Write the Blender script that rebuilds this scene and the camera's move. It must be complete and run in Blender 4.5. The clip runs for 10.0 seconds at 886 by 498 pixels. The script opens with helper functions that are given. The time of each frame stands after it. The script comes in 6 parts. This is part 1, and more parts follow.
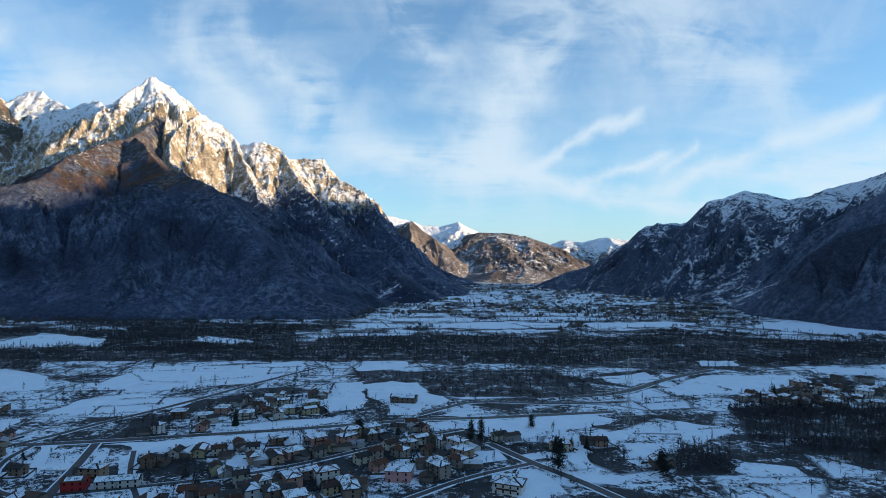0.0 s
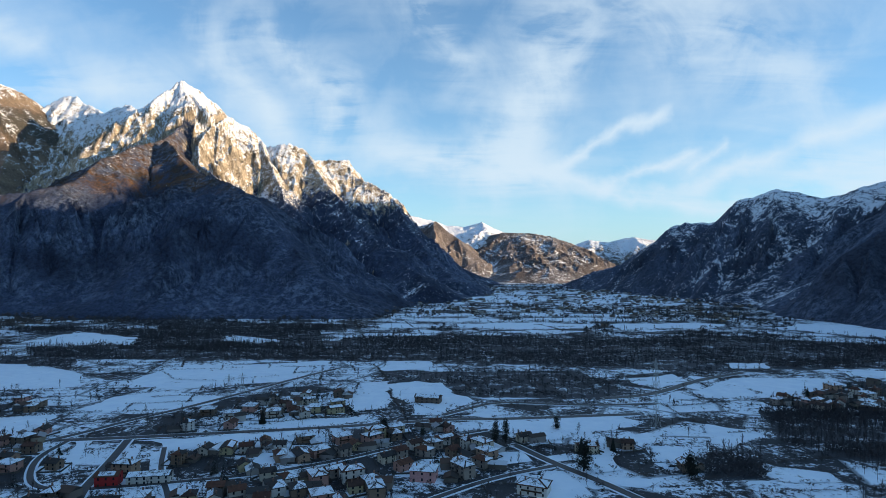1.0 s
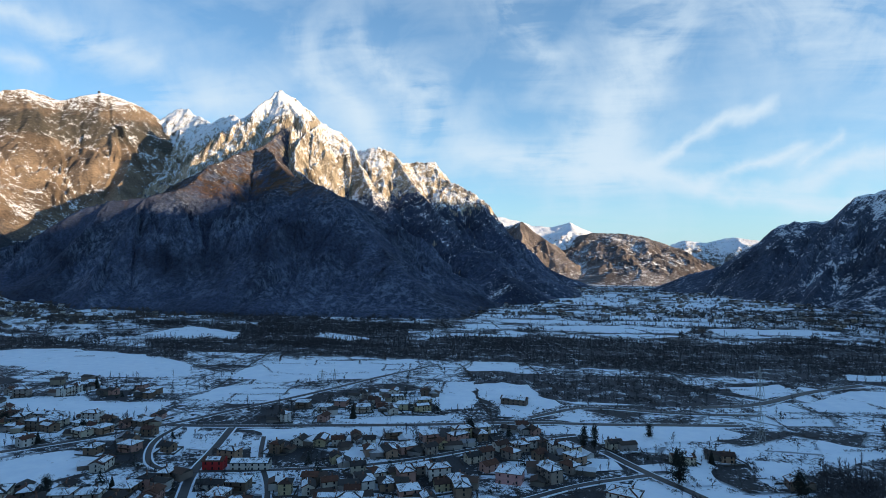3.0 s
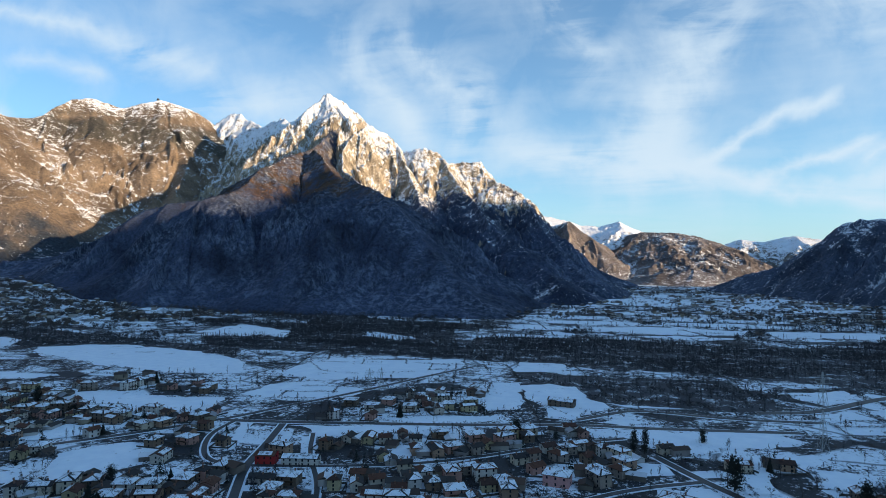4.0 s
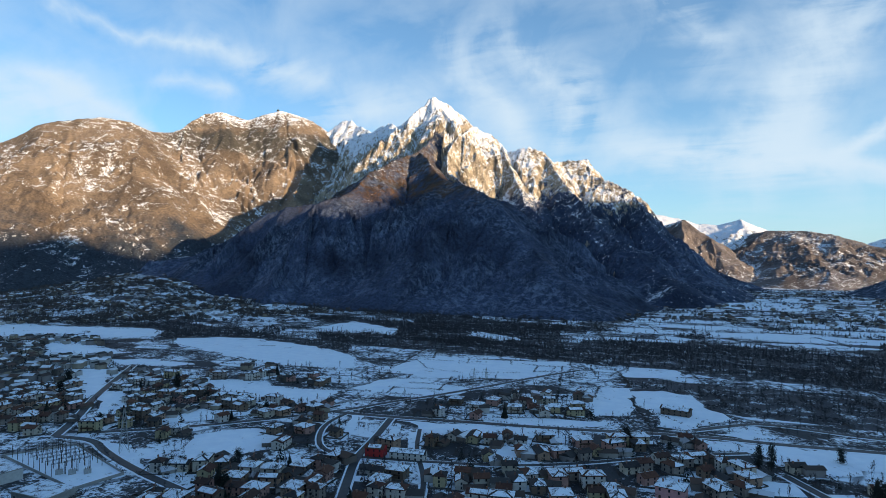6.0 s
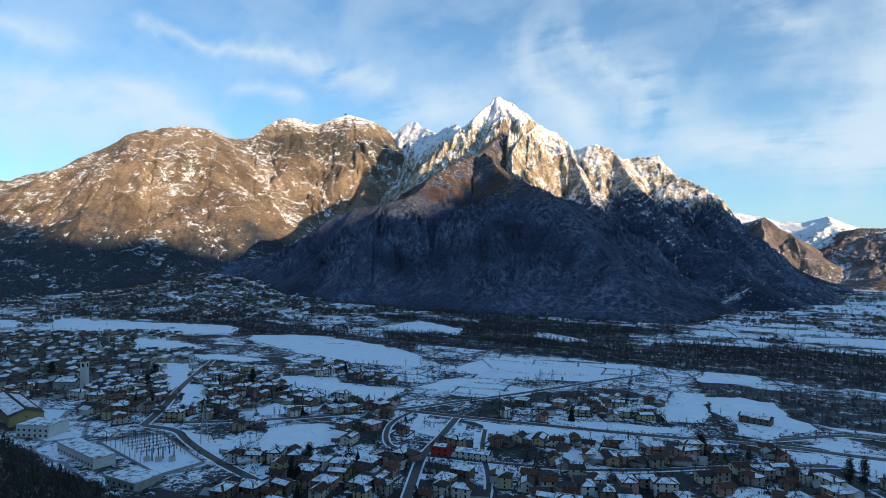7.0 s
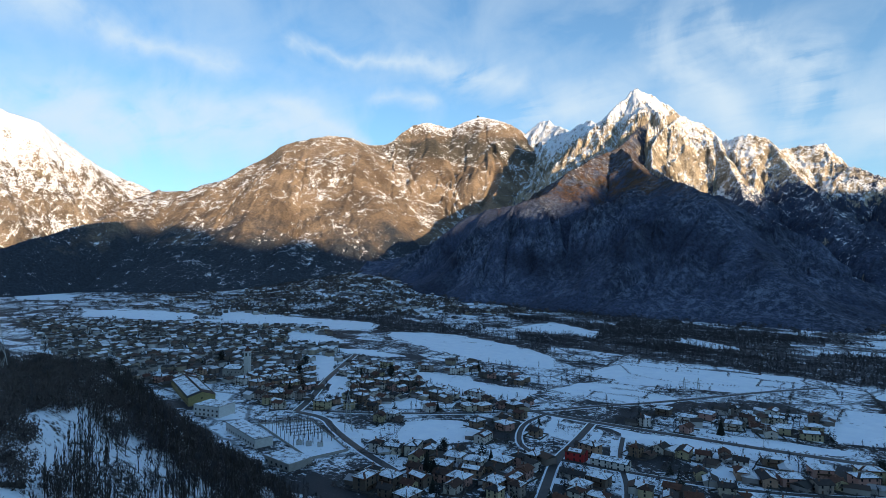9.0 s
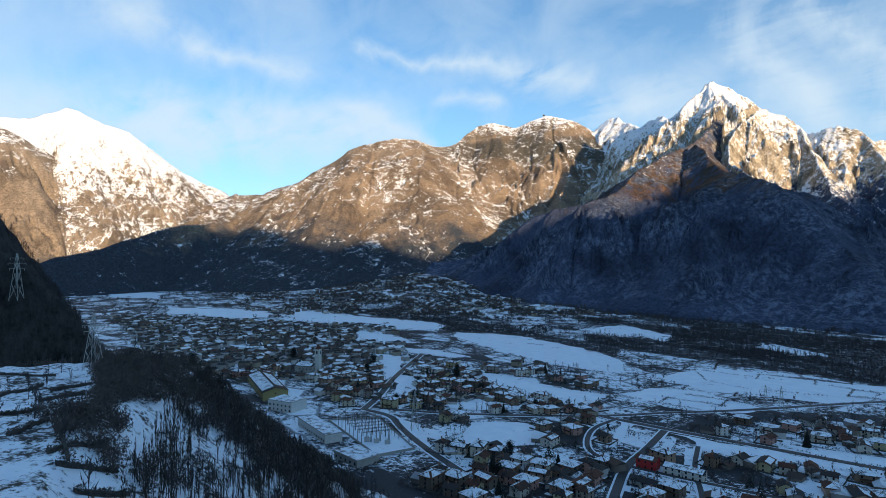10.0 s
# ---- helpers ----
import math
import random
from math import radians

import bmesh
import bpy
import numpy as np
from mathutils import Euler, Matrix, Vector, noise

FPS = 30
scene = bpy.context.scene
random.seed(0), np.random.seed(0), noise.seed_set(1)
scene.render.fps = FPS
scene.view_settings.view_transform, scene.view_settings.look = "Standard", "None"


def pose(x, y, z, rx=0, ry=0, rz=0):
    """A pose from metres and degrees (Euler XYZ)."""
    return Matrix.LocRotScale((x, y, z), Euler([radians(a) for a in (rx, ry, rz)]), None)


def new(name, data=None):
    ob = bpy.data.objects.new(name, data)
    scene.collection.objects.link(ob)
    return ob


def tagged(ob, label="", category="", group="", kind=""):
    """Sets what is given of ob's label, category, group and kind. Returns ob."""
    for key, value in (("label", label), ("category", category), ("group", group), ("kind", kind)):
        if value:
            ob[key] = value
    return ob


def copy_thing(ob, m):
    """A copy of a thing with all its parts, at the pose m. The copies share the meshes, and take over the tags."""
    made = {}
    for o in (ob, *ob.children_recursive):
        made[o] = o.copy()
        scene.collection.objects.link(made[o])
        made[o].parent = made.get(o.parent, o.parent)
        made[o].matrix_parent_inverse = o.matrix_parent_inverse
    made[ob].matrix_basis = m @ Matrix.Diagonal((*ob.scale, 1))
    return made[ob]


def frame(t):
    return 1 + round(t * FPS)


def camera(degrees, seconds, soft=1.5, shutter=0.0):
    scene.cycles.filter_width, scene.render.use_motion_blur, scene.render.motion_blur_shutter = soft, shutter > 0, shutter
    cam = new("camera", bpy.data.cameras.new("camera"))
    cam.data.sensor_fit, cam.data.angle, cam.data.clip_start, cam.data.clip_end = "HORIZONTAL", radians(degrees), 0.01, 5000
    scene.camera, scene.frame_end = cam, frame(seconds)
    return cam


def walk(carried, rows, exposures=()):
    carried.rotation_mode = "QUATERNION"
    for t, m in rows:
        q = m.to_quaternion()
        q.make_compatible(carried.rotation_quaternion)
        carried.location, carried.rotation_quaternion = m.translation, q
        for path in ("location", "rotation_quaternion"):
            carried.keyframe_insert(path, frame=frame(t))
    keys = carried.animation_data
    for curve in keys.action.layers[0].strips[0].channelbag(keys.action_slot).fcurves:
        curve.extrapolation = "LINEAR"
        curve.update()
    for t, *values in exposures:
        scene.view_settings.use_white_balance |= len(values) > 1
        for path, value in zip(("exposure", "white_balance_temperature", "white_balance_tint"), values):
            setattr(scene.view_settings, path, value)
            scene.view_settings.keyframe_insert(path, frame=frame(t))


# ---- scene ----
cam = camera(75.2, 10.0, 0.75)
EYE = 150.0
ROWS = [
    (0, -0.00, 0.82, -0.14),
    (0.5, 0.99, 0.84, -0.13),
    (1, 2.40, 0.84, -0.09),
    (1.5, 4.62, 0.87, -0.14),
    (2, 7.45, 0.90, -0.24),
    (2.5, 9.22, 0.90, -0.28),
    (4, 15.51, 0.87, -0.21),
    (4.5, 18.15, 0.88, -0.20),
    (5, 20.43, 0.87, -0.19),
    (5.5, 22.97, 0.87, -0.25),
    (7, 32.32, 0.85, -0.18),
    (7.5, 35.72, 0.85, -0.17),
    (8, 39.33, 0.85, -0.18),
    (8.5, 42.46, 0.84, -0.15),
    (9, 45.44, 0.85, -0.16),
    (9.5, 48.48, 0.87, -0.19),
    (10, 51.94, 0.91, -0.14),
]
walk(cam, [(t, pose(0, 0, EYE, 90 + pitch, roll, yaw)) for t, yaw, pitch, roll in ROWS])

# ---- world, sun ----
SUN_BEARING, SUN_HEIGHT = -100.0, 9.0
SOUTH = Vector((-math.sin(radians(SUN_BEARING)), math.cos(radians(SUN_BEARING)), math.tan(radians(SUN_HEIGHT)))).normalized()


def link(tree, a, b):
    tree.links.new(a, b)


def node(tree, kind, **values):
    made = tree.nodes.new(kind)
    for key, value in values.items():
        if key == "inputs":
            for name, v in value.items():
                made.inputs[name].default_value = v
        elif key == "operation":
            made.operation = value
        elif key == "blend_type":
            made.blend_type = value
        elif key == "data_type":
            made.data_type = value
    return made


def ramp(tree, source, stops):
    made = tree.nodes.new("ShaderNodeValToRGB")
    while len(made.color_ramp.elements) < len(stops):
        made.color_ramp.elements.new(0.5)
    for element, (place, colour) in zip(made.color_ramp.elements, stops):
        element.position = place
        element.color = (*colour, 1) if isinstance(colour, tuple) else (colour, colour, colour, 1)
    link(tree, source, made.inputs["Fac"])
    return made.outputs["Color"]


def math_node(tree, operation, a, b=None, clamp=False):
    made = tree.nodes.new("ShaderNodeMath")
    made.operation, made.use_clamp = operation, clamp
    for socket, value in zip(made.inputs, (a, b)):
        if value is None:
            continue
        if isinstance(value, (int, float)):
            socket.default_value = value
        else:
            link(tree, value, socket)
    return made.outputs[0]


def mix(tree, factor, a, b, blend="MIX"):
    made = tree.nodes.new("ShaderNodeMix")
    made.data_type, made.blend_type = "RGBA", blend
    for socket, value in ((made.inputs[0], factor), (made.inputs[6], a), (made.inputs[7], b)):
        if isinstance(value, (int, float)):
            socket.default_value = value
        elif isinstance(value, tuple):
            socket.default_value = (*value, 1)
        else:
            link(tree, value, socket)
    return made.outputs[2]


def noise_at(tree, vector, scale, detail=4, rough=0.55, distort=0.0):
    made = tree.nodes.new("ShaderNodeTexNoise")
    made.inputs["Scale"].default_value, made.inputs["Detail"].default_value = scale, detail
    made.inputs["Roughness"].default_value, made.inputs["Distortion"].default_value = rough, distort
    link(tree, vector, made.inputs["Vector"])
    return made.outputs["Fac"]


world = bpy.data.worlds.new("sky")
scene.world = world
world.use_nodes = True
wt = world.node_tree
wt.nodes.clear()
sky = wt.nodes.new("ShaderNodeTexSky")
sky.sky_type, sky.sun_disc = "NISHITA", False
sky.sun_elevation, sky.sun_rotation = radians(24), radians(-SUN_BEARING)
sky.air_density, sky.dust_density, sky.ozone_density, sky.altitude = 1.0, 0.6, 2.0, 300
# cirrus: wisps by bearing and height above the horizon, drawn out and frayed by noise
STREAKS_EAST = [(-8.2, 8.6, -17.3, 13.3, 0.7, 0.9), (-13.6, 6.9, -20.6, 9.5, 0.6, 0.8), (-20.3, 8.2, -24.2, 10.3, 0.5, 0.6), (-21.3, 6.9, -36.7, 11.7, 0.9, 0.8), (8.1, 10.1, -6.5, 8.2, 1.5, 0.9), (-4.3, 8.4, -24.6, 4.5, 0.9, 0.75), (-6.8, 18.7, -2.6, 9.8, 2.4, 0.55), (-10.1, 19.6, -4.8, 10.9, 2.0, 0.5), (4.8, 24.2, 1.1, 19.1, 2.1, 0.55), (18.8, 19.8, 12.2, 14.3, 1.9, 0.6), (23.5, 18.3, 18.8, 12.6, 1.6, 0.5), (12.2, 15.9, 13.5, 10.8, 1.2, 0.45), (-12.0, 23.1, -24.2, 19.7, 3.4, 0.4)]
STREAKS_WEST = [(-24.2, 18.7, -28.7, 14.9, 3.4, 0.35), (-30.8, 7.1, -38.8, 8.0, 1.4, 0.65), (-32.8, 5.8, -38.8, 6.5, 0.9, 0.6), (37.8, 13.3, 30.8, 14.9, 1.9, 0.6), (82.0, 20.9, 74.7, 18.9, 1.4, 0.6), (74.7, 18.9, 66.1, 17.4, 0.9, 0.5), (60.1, 19.5, 48.3, 18.1, 0.6, 0.5), (48.8, 18.4, 39.4, 17.0, 1.1, 0.6), (77.5, 11.9, 60.0, 12.2, 1.9, 0.55), (69.2, 14.1, 61.2, 14.0, 1.7, 0.5), (61.2, 14.6, 52.8, 11.3, 0.9, 0.5), (91.7, 10.3, 77.5, 10.9, 2.5, 0.75), (22.3, 18.5, 19.4, 13.3, 1.9, 0.4), (52.2, 15.3, 47.1, 15.2, 0.7, 0.4)]
way = wt.nodes.new("ShaderNodeTexCoord").outputs["Generated"]
split = wt.nodes.new("ShaderNodeSeparateXYZ")
link(wt, way, split.inputs[0])
lift = math_node(wt, "ADD", math_node(wt, "MAXIMUM", split.outputs["Z"], 0.0), 0.16)
sheet = wt.nodes.new("ShaderNodeCombineXYZ")
link(wt, math_node(wt, "DIVIDE", split.outputs["X"], lift), sheet.inputs[0])
link(wt, math_node(wt, "DIVIDE", split.outputs["Y"], lift), sheet.inputs[1])
bend1, bend2 = noise_at(wt, way, 9.0, 5, 0.55), noise_at(wt, way, 7.0, 5, 0.55, 0.4)
bearing = math_node(wt, "MULTIPLY", math_node(wt, "ARCTAN2", math_node(wt, "MULTIPLY", split.outputs["X"], -1.0), split.outputs["Y"]), 57.296)
bearing = math_node(wt, "ADD", bearing, math_node(wt, "MULTIPLY", math_node(wt, "SUBTRACT", bend1, 0.5), 7.0))
above = math_node(wt, "MULTIPLY", math_node(wt, "ARCSINE", split.outputs["Z"]), 57.296)
above = math_node(wt, "ADD", above, math_node(wt, "MULTIPLY", math_node(wt, "SUBTRACT", bend2, 0.5), 5.0))
streaks, threads = 0.0, 0.0
for b0, e0, b1, e1, wide, strong in STREAKS_EAST + STREAKS_WEST:
    long = math.hypot(b1 - b0, e1 - e0)
    ub, ue = (b1 - b0) / long, (e1 - e0) / long
    db, de = math_node(wt, "SUBTRACT", bearing, b0), math_node(wt, "SUBTRACT", above, e0)
    run = math_node(wt, "ADD", math_node(wt, "MULTIPLY", db, ub), math_node(wt, "MULTIPLY", de, ue))
    over = math_node(wt, "SUBTRACT", run, math_node(wt, "MINIMUM", math_node(wt, "MAXIMUM", run, 0.0), long))
    off = math_node(wt, "SUBTRACT", math_node(wt, "MULTIPLY", db, ue), math_node(wt, "MULTIPLY", de, ub))
    far = math_node(wt, "SQRT", math_node(wt, "ADD", math_node(wt, "MULTIPLY", off, off), math_node(wt, "MULTIPLY", math_node(wt, "MULTIPLY", over, over), 0.35)))
    body = math_node(wt, "SUBTRACT", 1.0, math_node(wt, "DIVIDE", far, wide * (2.2 if wide > 1.0 else 1.7)), True)
    body = math_node(wt, "MULTIPLY", math_node(wt, "MULTIPLY", body, body), strong * 1.25)
    if wide > 1.0:
        streaks = body if isinstance(streaks, float) else math_node(wt, "ADD", streaks, body)
    else:
        threads = body if isinstance(threads, float) else math_node(wt, "ADD", threads, body)
turned = wt.nodes.new("ShaderNodeMapping")
turned.inputs["Rotation"].default_value = (0, 0, radians(-35))
turned.inputs["Scale"].default_value = (0.8, 1.9, 1)
link(wt, sheet.outputs[0], turned.inputs[0])
fray = math_node(wt, "ADD", math_node(wt, "MULTIPLY", noise_at(wt, turned.outputs[0], 1.3, 6, 0.5, 0.8), 0.4), math_node(wt, "MULTIPLY", noise_at(wt, way, 9.0, 7, 0.55, 0.5), 0.6))
fine = noise_at(wt, turned.outputs[0], 3.2, 6, 0.55, 1.2)
streaks = math_node(wt, "MULTIPLY", streaks, ramp(wt, math_node(wt, "ADD", math_node(wt, "MULTIPLY", fray, 0.75), math_node(wt, "MULTIPLY", fine, 0.25)), [(0.41, 0.08), (0.57, 1.3)]))
streaks = math_node(wt, "ADD", streaks, math_node(wt, "MULTIPLY", threads, ramp(wt, fray, [(0.38, 0.5), (0.56, 1.3)])))
veil = ramp(wt, math_node(wt, "ADD", math_node(wt, "MULTIPLY", fray, 0.6), math_node(wt, "MULTIPLY", noise_at(wt, way, 3.0, 3, 0.5), 0.4)), [(0.44, 0.0), (0.64, 0.40)])
overhead = ramp(wt, split.outputs["Z"], [(0.02, 0.4), (0.12, 1.0), (0.5, 0.9), (0.7, 0.35)])
cloud = math_node(wt, "ADD", streaks, math_node(wt, "MULTIPLY", veil, overhead))
cloud = math_node(wt, "SUBTRACT", 1.0, math_node(wt, "EXPONENT", math_node(wt, "MULTIPLY", cloud, -1.6)))
cloud = math_node(wt, "MULTIPLY", cloud, 0.92)
SKY = 0.15
blue = mix(wt, 1.0, sky.outputs[0], (0.55 * SKY, 0.935 * SKY, 1.11 * SKY), "MULTIPLY")
blue = mix(wt, ramp(wt, split.outputs["Z"], [(0.0, 0.62), (0.10, 0.38), (0.26, 0.20), (0.45, 0.10), (0.7, 0.0)]), blue, (0.52, 0.70, 0.84))
seen = mix(wt, cloud, blue, (0.63, 0.76, 0.87))
back = wt.nodes.new("ShaderNodeBackground")
link(wt, seen, back.inputs[0])
back.inputs[1].default_value = 1.0
link(wt, back.outputs[0], wt.nodes.new("ShaderNodeOutputWorld").inputs[0])

sun = new("sun", bpy.data.lights.new("sun", "SUN"))
sun.data.energy, sun.data.angle, sun.data.color = 7.9, radians(0.6), (1.0, 0.73, 0.44)
sun.matrix_basis = SOUTH.to_track_quat("Z", "Y").to_matrix().to_4x4()
scene.view_settings.exposure = 0.14

# ---- materials ----
def material(name, rough=0.9):
    made = bpy.data.materials.new(name)
    made.use_nodes = True
    tree = made.node_tree
    tree.nodes.clear()
    bsdf = tree.nodes.new("ShaderNodeBsdfPrincipled")
    bsdf.inputs["Roughness"].default_value = rough
    bsdf.inputs["Specular IOR Level"].default_value = 0.25
    link(tree, bsdf.outputs[0], tree.nodes.new("ShaderNodeOutputMaterial").inputs[0])
    where = tree.nodes.new("ShaderNodeNewGeometry")
    return made, tree, bsdf, where


def colour_in(tree, bsdf, value):
    if isinstance(value, tuple):
        bsdf.inputs["Base Color"].default_value = (*value, 1)
    else:
        link(tree, value, bsdf.inputs["Base Color"])


def relief(tree, bsdf, height, strength, distance):
    made = tree.nodes.new("ShaderNodeBump")
    made.inputs["Strength"].default_value, made.inputs["Distance"].default_value = strength, distance
    link(tree, height, made.inputs["Height"])
    link(tree, made.outputs[0], bsdf.inputs["Normal"])


def plain(name, colour, vary=0.25, scale=0.6, rough=0.85, fine=None):
    """Paint, plaster, bark and the like: a colour with broad stains and fine grain."""
    made, tree, bsdf, where = material(name, rough)
    broad = noise_at(tree, where.outputs["Position"], scale, 3)
    grain = noise_at(tree, where.outputs["Position"], fine or scale * 9, 3)
    both = math_node(tree, "ADD", math_node(tree, "MULTIPLY", broad, 0.65), math_node(tree, "MULTIPLY", grain, 0.35))
    lo, hi = tuple(c * (1 - vary) for c in colour), tuple(min(c * (1 + vary), 0.95) for c in colour)
    colour_in(tree, bsdf, ramp(tree, both, [(0.32, lo), (0.68, hi)]))
    return made


def by_object(name, colours, rough=0.85, vary=0.2):
    """One of several colours for each object, with stains."""
    made, tree, bsdf, where = material(name, rough)
    info = tree.nodes.new("ShaderNodeObjectInfo")
    pick = ramp(tree, info.outputs["Random"], [(i / len(colours), c) for i, c in enumerate(colours)])
    tree.nodes[-1].color_ramp.interpolation = "CONSTANT"
    stains = noise_at(tree, where.outputs["Position"], 0.5, 5)
    colour_in(tree, bsdf, mix(tree, 1.0, pick, ramp(tree, stains, [(0.3, 1 - vary), (0.7, 1.0)]), "MULTIPLY"))
    return made


def by_island(name, colours, rough=0.85):
    made, tree, bsdf, where = material(name, rough)
    pick = ramp(tree, where.outputs["Random Per Island"], [(i / len(colours), c) for i, c in enumerate(colours)])
    tree.nodes[-1].color_ramp.interpolation = "CONSTANT"
    colour_in(tree, bsdf, pick)
    return made


def snow_material(name, bare, low=0.5, high=0.6, scale=0.05, steep=False):
    """Snow with the ground showing through in blotches and tufts."""
    made, tree, bsdf, where = material(name, 0.7)
    p = where.outputs["Position"]
    broad, tuft = noise_at(tree, p, scale, 4, 0.6), noise_at(tree, p, scale * 9, 4, 0.65)
    both = math_node(tree, "ADD", math_node(tree, "MULTIPLY", broad, 0.55), math_node(tree, "MULTIPLY", tuft, 0.45))
    mask = ramp(tree, both, [(low, 0.0), (high, 1.0)])
    if steep:
        level = tree.nodes.new("ShaderNodeSeparateXYZ")
        link(tree, where.outputs["True Normal"], level.inputs[0])
        mask = math_node(tree, "MAXIMUM", mask, ramp(tree, level.outputs["Z"], [(0.42, 1.0), (0.56, 0.0)]))
    shade = ramp(tree, noise_at(tree, p, scale * 2.5, 5, 0.6), [(0.3, (0.73, 0.80, 0.88)), (0.7, (0.85, 0.905, 0.95))])
    soil = ramp(tree, noise_at(tree, p, scale * 14, 4), [(0.3, tuple(c * 0.6 for c in bare)), (0.7, tuple(c * 1.3 for c in bare))])
    colour_in(tree, bsdf, mix(tree, mask, shade, soil))
    relief(tree, bsdf, noise_at(tree, p, scale * 12, 5), 0.5, 0.4)
    return made


def parcel_material(name, bare):
    """Small parcels of land, some under clean snow, some rough and dark, with ragged unmown borders."""
    made, tree, bsdf, where = material(name, 0.7)
    p = where.outputs["Position"]
    broad, tuft = noise_at(tree, p, 0.02, 3, 0.5), noise_at(tree, p, 0.12, 4, 0.6)
    warp = tree.nodes.new("ShaderNodeMapping")
    warp.inputs["Rotation"].default_value, warp.inputs["Scale"].default_value = (0, 0, radians(14)), (0.016, 0.023, 0)
    link(tree, p, warp.inputs[0])
    cells, borders = tree.nodes.new("ShaderNodeTexVoronoi"), tree.nodes.new("ShaderNodeTexVoronoi")
    borders.feature = "DISTANCE_TO_EDGE"
    for cell in (cells, borders):
        cell.voronoi_dimensions = "2D"
        cell.inputs["Scale"].default_value, cell.inputs["Randomness"].default_value = 1.0, 0.75
        link(tree, warp.outputs[0], cell.inputs["Vector"])
    lot = tree.nodes.new("ShaderNodeSeparateColor")
    link(tree, cells.outputs["Color"], lot.inputs[0])
    wild = math_node(tree, "ADD", math_node(tree, "MULTIPLY", lot.outputs[0], 0.17), math_node(tree, "ADD", math_node(tree, "MULTIPLY", broad, 0.42), math_node(tree, "ADD", math_node(tree, "MULTIPLY", tuft, 0.36), math_node(tree, "MULTIPLY", noise_at(tree, p, 0.3, 5, 0.75), 0.52))))
    edge = ramp(tree, math_node(tree, "ADD", borders.outputs["Distance"], math_node(tree, "MULTIPLY", math_node(tree, "SUBTRACT", tuft, 0.5), 0.12)), [(0.02, 0.7), (0.06, 0.0)])
    mask = math_node(tree, "MAXIMUM", ramp(tree, wild, [(0.71, 0.0), (0.76, 1.0)]), edge)
    shade = ramp(tree, noise_at(tree, p, 0.15, 5, 0.6), [(0.3, (0.73, 0.80, 0.88)), (0.7, (0.85, 0.905, 0.95))])
    soil = ramp(tree, noise_at(tree, p, 0.8, 4), [(0.3, tuple(c * 0.6 for c in bare)), (0.7, tuple(c * 1.3 for c in bare))])
    colour_in(tree, bsdf, mix(tree, mask, shade, soil))
    relief(tree, bsdf, noise_at(tree, p, 0.7, 5), 0.5, 0.4)
    return made


